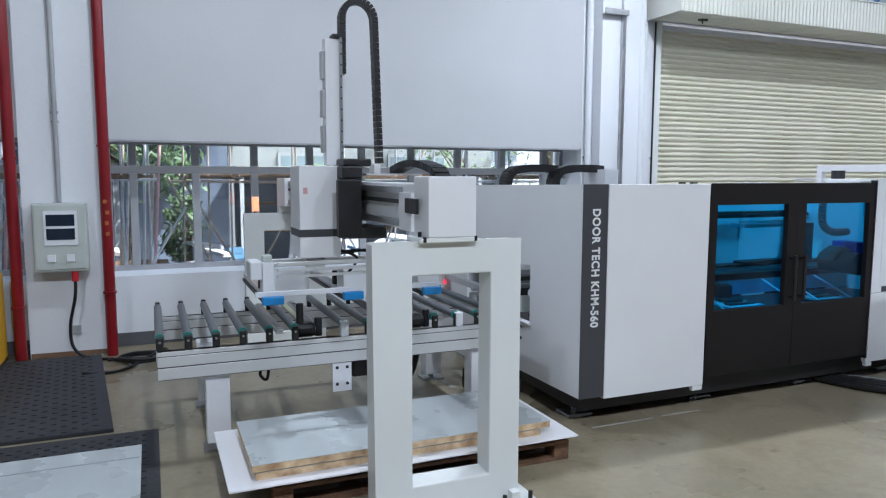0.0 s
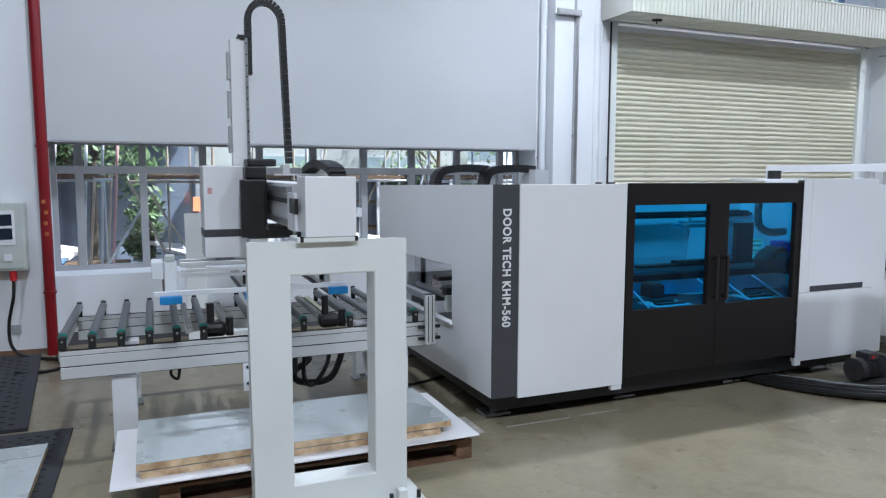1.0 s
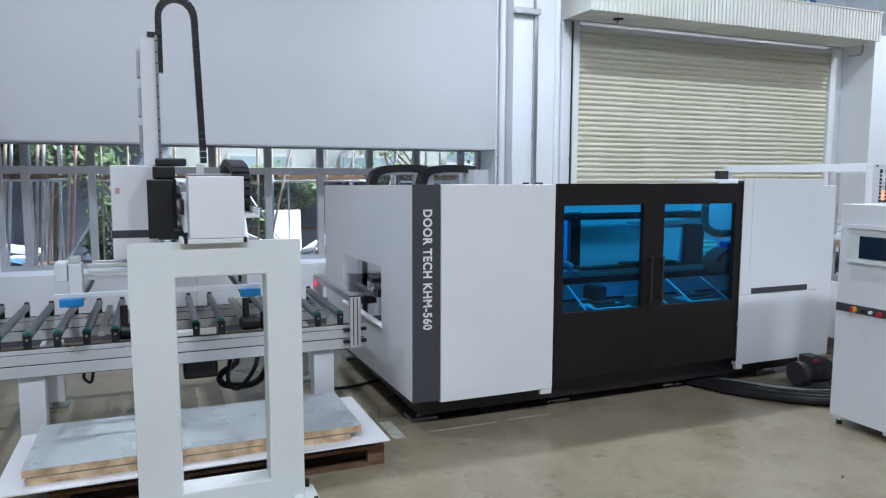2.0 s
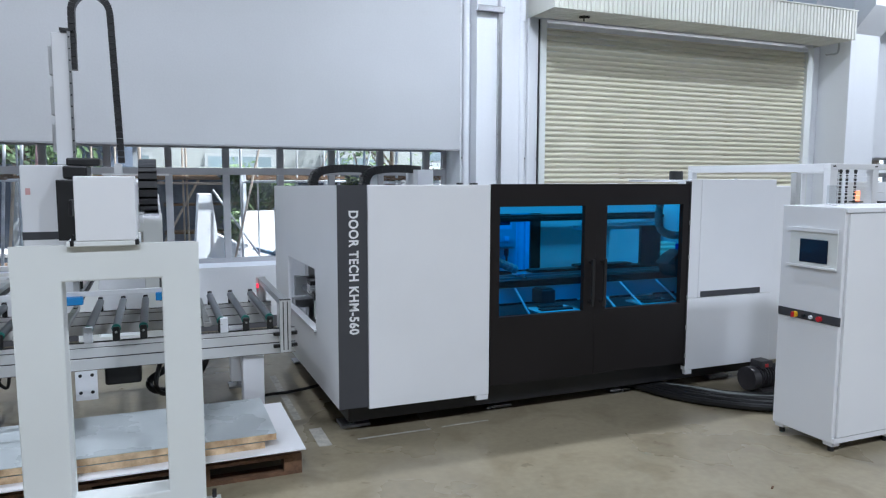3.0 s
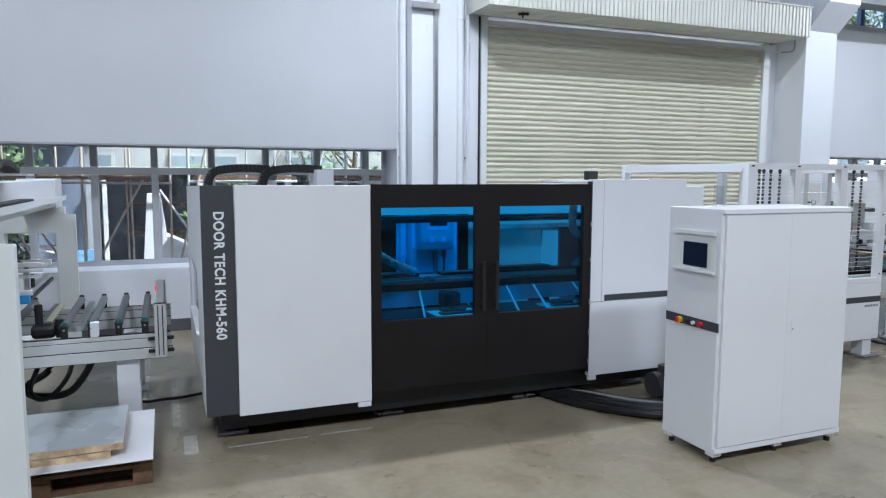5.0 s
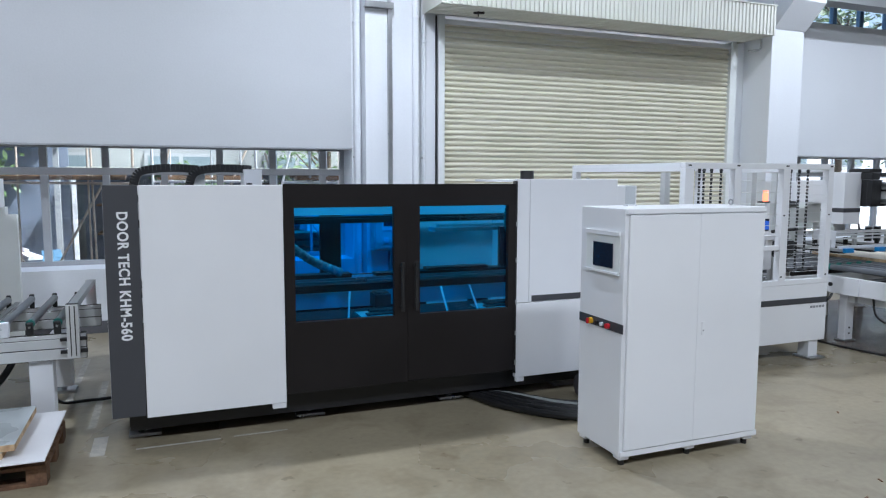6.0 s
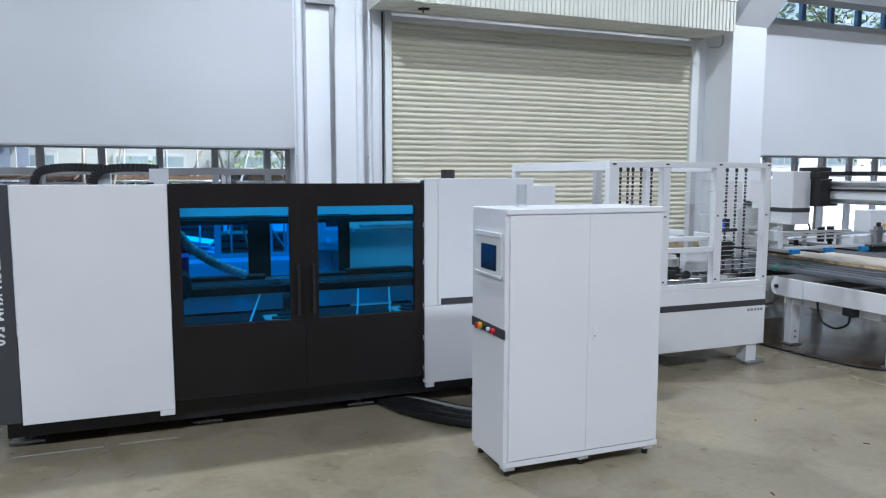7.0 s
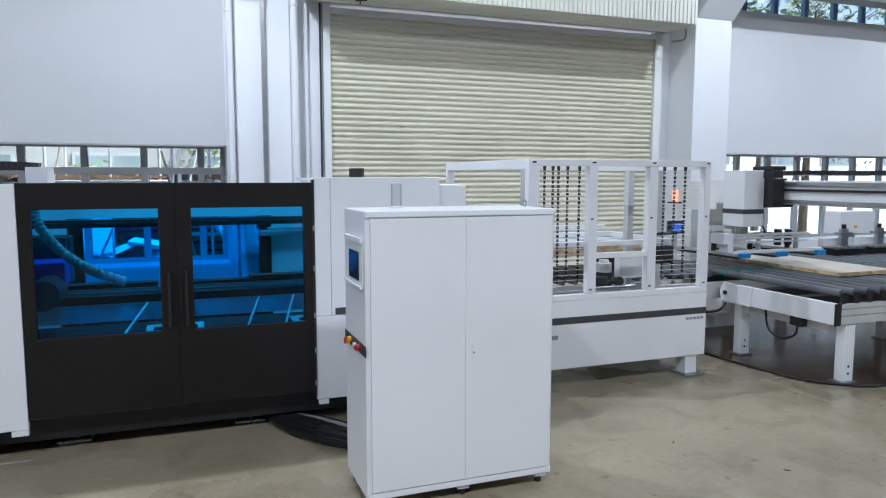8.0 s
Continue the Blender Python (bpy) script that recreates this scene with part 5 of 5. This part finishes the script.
# ---- lifting cage ----
cg = thing("lift_cage", (9.4, 5.8, 0), "white framed lifting cage with wire guards and chains inside", "lift station")
GX0, GX1, GY0, GY1, GZ = 8.37, 10.42, 4.73, 6.85, 2.185
part("front_panel", boxes((GX0, GX1, GY0, GY0 + 0.03, 0.21, 0.86), bevel=0.004), WHITE, cg)
part("stripe", boxes((GX0 + 0.002, GX1 - 0.002, GY0 - 0.004, GY0 - 0.0005, 0.64, 0.705)), BAND, cg, "slate grey stripe")
part("marking", boxes(*[(10.17 + 0.045 * k, 10.203 + 0.045 * k, GY0 - 0.003, GY0 - 0.0005, 0.585, 0.61) for k in range(5)]), GREYMARK, cg)
part("marking", boxes((8.62, 8.7, GY0 - 0.003, GY0 - 0.0005, 0.5, 0.54)), GREYMARK, cg)
part("side_panel", boxes((GX0, GX0 + 0.03, GY0 + 0.031, GY1, 0.21, 0.86), bevel=0.004), WHITE, cg)
part("side_panel", boxes((GX1 - 0.03, GX1, GY0 + 0.031, GY1, 0.21, 0.62), bevel=0.004), WHITE, cg)
part("sill_rail", boxes((GX0, GX1, GY0, GY0 + 0.07, 0.862, 0.915), bevel=0.004), WHITE, cg)
part("top_rail", boxes((GX0, GX1, GY0, GY0 + 0.08, 2.125, GZ), bevel=0.004), WHITE, cg)
part("top_rail", boxes((GX0, GX1, GY1 - 0.08, GY1, 2.125, GZ), bevel=0.004), WHITE, cg)
for x in (GX0, GX1 - 0.08):
    part("top_rail", boxes((x, x + 0.08, GY0 + 0.081, GY1 - 0.081, 2.095, GZ), bevel=0.004), WHITE, cg)
posts = ((8.37, 8.48), (9.01, 9.1), (9.68, 9.78), (10.34, 10.42))
for x0, x1 in posts:
    p = part("post", boxes((x0, x1, GY0, GY0 + 0.08, 0.916, 2.124), bevel=0.004), WHITE, cg)
    part("plug", boxes(((x0 + x1) / 2 - 0.02, (x0 + x1) / 2 + 0.02, GY0 - 0.003, GY0 - 0.0005, 2.15, 2.165), (x0 + 0.02, x0 + 0.045, GY0 - 0.003, GY0 - 0.0005, 1.62, 1.635), (x0 + 0.02, x0 + 0.045, GY0 - 0.003, GY0 - 0.0005, 0.95, 0.965)), BLACK, p)
for x in (GX0, GX1 - 0.08):
    part("post", boxes((x, x + 0.08, GY1 - 0.08, GY1, 0.0, 2.124), bevel=0.004), WHITE, cg)
part("mid_rail", boxes((9.101, 9.679, GY0 + 0.01, GY0 + 0.07, 1.25, 1.3), bevel=0.004), WHITE, cg)
part("rear_rail", boxes((GX0 + 0.1, GX1 - 0.1, GY1 - 0.4, GY1 - 0.36, 1.38, 1.44)), WHITE, cg)
for a, b in ((8.48, 9.01), (9.78, 10.34)):
    for k in range(23):
        z = 0.95 + 0.05 * k
        part("guard_wire", rods(((a, GY0 + 0.04, z), (b, GY0 + 0.04, z), 0.0018), seg=6), WHITE, cg)
for k in range(6):
    z = 1.4 + 0.12 * k
    part("guard_wire", rods(((9.1, GY0 + 0.04, z), (9.68, GY0 + 0.04, z), 0.003), seg=6), ALU_LIGHT, cg)
for x in (8.5, 10.2):
    f = part("foot", boxes((x, x + 0.14, GY0 + 0.02, GY0 + 0.16, 0.02, 0.209), bevel=0.004), WHITE, cg)
    part("pad", boxes((x - 0.03, x + 0.2, GY0 - 0.04, GY0 + 0.2, 0.0, 0.019)), STEEL, f)
    part("foot", boxes((x, x + 0.14, GY1 - 0.2, GY1 - 0.085, 0.0, 0.209)), WHITE, cg)
for x in (8.65, 8.74, 8.8, 8.9, 9.03, 10.02, 10.15, 10.28):
    ch = part("lift_chain", boxes(*[(x - (0.009 if k % 2 else 0.005), x + (0.009 if k % 2 else 0.005), 4.94, 4.96, 1.0 + 0.04 * k, 1.03 + 0.04 * k) for k in range(28)]), BLACK, cg, "black roller chain")
    part("sprocket", rods(((x - 0.008, 4.95, 2.11), (x + 0.008, 4.95, 2.11), 0.018)), BLACK, ch)
for x in (8.7, 9.95, 10.33):
    part("guide_column", boxes((x - 0.035, x + 0.035, 5.4, 5.48, 0.3, 2.09)), ALU_LIGHT, cg)
lf = part("lift_frame", boxes((8.55, 10.3, 5.15, 5.22, 1.32, 1.37), (8.55, 10.3, 6.2, 6.27, 1.32, 1.37), (8.55, 8.62, 5.221, 6.199, 1.32, 1.37), (10.23, 10.3, 5.221, 6.199, 1.32, 1.37)), WHITE, cg)
part("carriage_block", boxes((9.98, 10.26, 5.05, 5.14, 1.12, 1.32), bevel=0.03), BLACK, lf)
part("cross_arm", rods(((9.95, 5.1, 1.42), (10.32, 5.1, 1.44), 0.02)), BLACK, lf)
md = part("pump", rods(((9.36, 5.0, 0.93), (9.36, 5.0, 1.08), 0.085), ((9.36, 5.0, 1.04), (9.36, 5.0, 1.06), 0.1), seg=20), BLACK, cg, "dark pump with steel cap", smooth=True)
part("cap", rods(((9.36, 5.0, 1.081), (9.36, 5.0, 1.17), 0.078), ((9.36, 5.0, 1.17), (9.36, 5.0, 1.2), 0.05), seg=20), ALU_LIGHT, md, "bright steel cap", smooth=True)
part("valve_arm", rods(((9.2, 4.9, 0.99), (9.52, 4.9, 0.99), 0.022)), BLACK, md)
part("valve_wheel", rods(((9.47, 4.88, 0.99), (9.47, 4.9, 0.99), 0.05), seg=16), BLACK, md)
part("manifold", boxes((9.2, 9.33, 4.87, 4.95, 0.93, 1.05), bevel=0.008), BLACK, md)
part("pipework", rods(((9.13, 4.86, 0.945), (9.64, 4.86, 0.945), 0.015)), STEEL, md)
part("riser", rods(((9.19, 5.0, 0.92), (9.19, 5.0, 1.1), 0.02)), STEEL, md)
for x in (8.5, 10.2):
    part("inner_support", boxes((x, x + 0.06, 5.62, 6.5, 0.935, 1.179)), BLACK, cg)
part("inner_roller", rods(*[((8.55 + 0.16 * k, 5.5, 0.9), (8.55 + 0.16 * k, 6.7, 0.9), 0.03) for k in range(12)]), ROLLER, cg)
for y in (5.52, 6.62):
    part("inner_beam", boxes((8.45, 10.35, y, y + 0.06, 0.72, 0.85)), ALU_LIGHT, cg)
# black sheet added to hold the shade low inside the cage
part("drip_tray", boxes((8.42, 10.37, 4.83, 6.75, 0.62, 0.64)), BLACK, cg)
part("actuator", boxes((9.55, 9.85, 5.0, 5.1, 1.0, 1.25), bevel=0.01), WHITE, cg)
for k in range(3):
    d = thing("door_leaf", (9.4, 6.0, 1.18 + 0.046 * k), "raw wooden door leaf lying inside the lifting cage", "door leaf", "door leaves in the cage")
    part("core", boxes((8.55, 10.25, 5.6 + 0.02 * k, 6.55, 1.18 + 0.046 * k, 1.22 + 0.046 * k)), BOARD, d)
    part("skin", boxes((8.552, 10.248, 5.602 + 0.02 * k, 6.548, 1.2202 + 0.046 * k, 1.2225 + 0.046 * k)), LAMINATE, d)

# ---- far roller table ----
TX, TY = 11.33, 3.95
tb = thing("roller_table", (12.6, 5.4, 0), "white and aluminium roller table with long dark rollers", "conveyor")
sbm = part("side_beam", boxes((TX - 0.05, TX, TY + 0.004, 5.45, 0.6, 0.81), bevel=0.004), WHITE, tb)
bm = bmesh.new()
prism(bm, [(5.0, 0.6), (5.3, 0.6)] + [(5.36 + 0.105 * math.sin(a), 0.705 - 0.105 * math.cos(a)) for a in [math.pi * k / 10 for k in range(11)]] + [(5.0, 0.81)], "x", TX - 0.075, TX - 0.051)
pv = part("pivot_arm", bm, WHITE, sbm)
part("pivot", rods(((TX - 0.076, 5.37, 0.705), (TX - 0.095, 5.37, 0.705), 0.025)), BLACK, pv)
part("end_cap", boxes((TX - 0.055, TX + 0.02, TY - 0.012, TY + 0.003, 0.595, 0.812)), BLACK, tb)
for z0, z1 in ((0.6, 0.68), (0.686, 0.748), (0.753, 0.795)):
    part("end_beam", boxes((TX + 0.021, 16.5, TY, TY + 0.06, z0, z1), bevel=0.003), ALU_LIGHT, tb)
    part("end_beam", boxes((TX - 0.4, 16.5, 6.95, 7.01, z0, z1), bevel=0.003), ALU_LIGHT, tb)
part("far_beam", boxes((10.45, 16.5, 5.52, 5.58, 0.62, 0.8)), ALU_LIGHT, tb)
for k in range(28):
    x = TX + 0.08 + 0.18 * k
    r = part("roller", rods(((x, TY + 0.05, 0.9), (x, 6.46 if k in (2, 6) else 6.9, 0.9), 0.036), seg=14), ROLLER, tb, smooth=True)
    part("bearing_block", boxes((x - 0.028, x + 0.028, TY + 0.005, TY + 0.049, 0.8, 0.915), bevel=0.014), BLACK, r)
    part("drive_ring", rods(((x, 5.5, 0.9), (x, 5.56, 0.9), 0.044)), GREEN, r, "green drive ring", smooth=True)
for k in range(5):
    x = 10.5 + 0.17 * k
    part("roller", rods(((x, 5.55, 0.9), (x, 6.9, 0.9), 0.036), seg=14), ROLLER, tb, smooth=True)
for x, y in ((TX + 0.12, TY + 0.02), (13.6, TY + 0.02), (TX + 0.0, 5.2), (13.6, 5.2), (TX, 6.8), (13.6, 6.8)):
    lg = part("leg", boxes((x, x + 0.14, y, y + 0.1, 0.02, 0.599), bevel=0.006), WHITE, tb)
    part("foot", boxes((x - 0.02, x + 0.16, y - 0.03, y + 0.13, 0.0, 0.019)), STEEL, lg)
    part("bolts", bolts([(x + 0.07, y, 0.1), (x + 0.07, y, 0.17)], 0.012, 0.006, "y"), BLACK, lg)
part("cross_beam", boxes((TX + 0.02, 16.4, 5.1, 5.2, 0.5, 0.6), (TX + 0.05, TX + 0.15, TY + 0.15, 5.09, 0.5, 0.58)), ALU_LIGHT, tb)
for y in (4.4, 4.9, 6.0, 6.45):
    part("drive_cover", boxes((TX + 0.06, 16.4, y, y + 0.13, 0.69, 0.8), bevel=0.01), BLACK, tb, "black drive cover")
part("junction_box", boxes((TX - 0.03, TX + 0.06, 4.35, 4.5, 0.5, 0.597), bevel=0.006), BLACK, tb)
bm = bmesh.new()
tube(bm, smooth_path([(TX, 4.42, 0.52), (TX, 4.45, 0.4), (TX, 4.62, 0.33), (TX, 4.8, 0.4), (TX, 4.85, 0.6)], 6), 0.013, 8)
part("cable", bm, RUBBER, tb, smooth=True)
bm = bmesh.new()
tube(bm, smooth_path([(10.9, 5.5, 0.6), (10.95, 5.4, 0.5), (11.1, 5.3, 0.52), (11.2, 5.3, 0.6)], 6), 0.014, 8)
part("cable", bm, RUBBER, tb, smooth=True)
d = thing("door_leaf", (12.6, 5.7, 0.937), "raw wooden door leaf lying on the far roller table", "door leaf")
part("core", boxes((12.17, 13.05, 4.67, 6.46, 0.937, 0.975)), BOARD, d)
part("skin", boxes((12.175, 13.045, 4.675, 6.455, 0.9752, 0.978)), material("pale_birch_skin", (0.62, 0.55, 0.44), 0.35, vary=0.08, scale=3, fine=40), d)
gantry(10.7, 1.9, 6.5, 5.75, False, 0.06, "white portal gantry loader with black carriage over the far roller table")
for x in (14.2, 14.9):
    pr = thing("press_roller_unit", (x, 6.3, 0.94), "row of small dark pressing rollers under a bracket", "roller unit", "pressing roller units")
    part("block", boxes((x - 0.28, x + 0.28, 6.25, 6.4, 0.937, 1.05), bevel=0.006), BLACK, pr)
    part("small_rollers", rods(*[((x - 0.26 + 0.058 * k, 6.2, 1.04), (x - 0.26 + 0.058 * k, 6.44, 1.04), 0.022) for k in range(10)]), STEEL, pr)
    part("bracket", boxes((x - 0.06, x + 0.06, 6.3, 6.36, 1.051, 1.3), (x - 0.12, x + 0.12, 6.28, 6.38, 1.22, 1.25)), STEEL, pr)
    part("knob", rods(((x, 6.33, 1.3), (x, 6.33, 1.36), 0.03)), BLACK, pr)
    part("plate", boxes((x - 0.28, x + 0.28, 6.41, 6.5, 0.937, 1.16)), WHITE, pr)
wb = thing("white_switch_box", (15.4, 7.5, 0), "white steel switch box on a stand behind the far table", "switch box")
part("case", boxes((15.4, 16.18, 7.4, 7.7, 1.1, 1.47), bevel=0.01), WHITE, wb)
part("stand", boxes((15.7, 15.88, 7.5, 7.6, 0, 1.099)), WHITE, wb)
part("sticker", boxes((15.72, 15.78, 7.394, 7.399, 1.2, 1.24)), YELLOW, wb)
sg = thing("signal_post", (11.86, 7.08, 0), "slim post with amber beacon and small blue screen behind the cage", "signal post")
part("post", boxes((11.85, 11.9, 7.05, 7.1, 0, 1.659)), WHITE, sg)
part("beacon", rods(((11.86, 7.06, 1.68), (11.86, 7.06, 1.84), 0.04)), AMBER, sg, "glowing amber lens")
part("beacon_base", boxes((11.79, 11.95, 7.02, 7.14, 1.66, 1.679)), BLACK, sg)
part("screen_case", boxes((11.72, 12.02, 7.0, 7.049, 1.24, 1.42), bevel=0.006), BLACK, sg)
part("screen", boxes((11.77, 11.93, 6.994, 6.999, 1.26, 1.39)), BLUE_GLOW, sg, "glowing blue screen")
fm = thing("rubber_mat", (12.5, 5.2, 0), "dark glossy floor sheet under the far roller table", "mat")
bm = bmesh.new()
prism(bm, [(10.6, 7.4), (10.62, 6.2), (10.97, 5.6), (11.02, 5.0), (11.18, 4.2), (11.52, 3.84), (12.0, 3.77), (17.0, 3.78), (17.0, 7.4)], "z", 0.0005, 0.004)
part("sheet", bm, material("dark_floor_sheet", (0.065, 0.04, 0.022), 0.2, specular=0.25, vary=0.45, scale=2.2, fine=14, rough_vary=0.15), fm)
bm = bmesh.new()
tube(bm, smooth_path([(10.5, 6.2, 0.02), (10.95, 5.6, 0.02), (11.0, 5.0, 0.02), (11.15, 4.2, 0.02), (11.5, 3.82, 0.02), (12.0, 3.75, 0.02), (13.0, 3.76, 0.02)], 6), 0.013, 7)
part("edge_cable", bm, RUBBER, fm, smooth=True)

# floor tape
tp = thing("floor_tape", (3.7, 4.6, 0), "worn white tape lines on the floor", "floor tape")
part("strip", boxes((3.24, 3.85, 4.58, 4.605, 0.0005, 0.0015)), TAPE, tp)
part("strip", boxes((3.95, 4.37, 4.595, 4.615, 0.0005, 0.0015)), TAPE, tp)
part("strip", boxes((2.93, 3.03, 4.55, 4.95, 0.0005, 0.0015)), TAPE, tp)
part("strip", boxes((2.6, 2.66, 6.0, 7.6, 0.0005, 0.0015)), TAPE, tp)
part("strip", boxes((2.86, 2.92, 5.2, 6.6, 0.0005, 0.0015)), TAPE, tp)

for k, (x, y, a) in enumerate(((7.62, 2.05, 0.3), (7.95, 2.2, 1.2), (5.55, 2.75, 0.6), (5.9, 2.35, 2.0), (8.9, 3.3, 0.9), (9.3, 2.6, 2.4))):
    bit = thing("wood_chip", (x, y, 0), "small brown wood chip lying on the floor", "chip", "wood chips on the floor")
    bm = boxes((-0.022, 0.022, -0.006, 0.006, 0.0005, 0.005))
    bmesh.ops.rotate(bm, cent=(0, 0, 0), matrix=Euler((0, 0, a)).to_matrix(), verts=bm.verts)
    bmesh.ops.translate(bm, verts=bm.verts, vec=(x, y, 0))
    part("splinter", bm, WOOD, bit)

ru = thing("rear_unit", (13.0, 7.7, 0), "white steel housing with a dark shelf behind the far table", "machine housing")
part("housing", boxes((12.7, 13.2, 7.5, 7.9, 0.0, 1.97), bevel=0.01), WHITE, ru)
part("shelf", boxes((12.72, 13.25, 7.3, 7.499, 1.6, 1.63), (12.75, 12.95, 7.32, 7.49, 1.631, 1.66)), BAND, ru)
part("lower_box", boxes((12.75, 13.15, 7.3, 7.498, 1.22, 1.42), bevel=0.01), BOXGREY, ru)
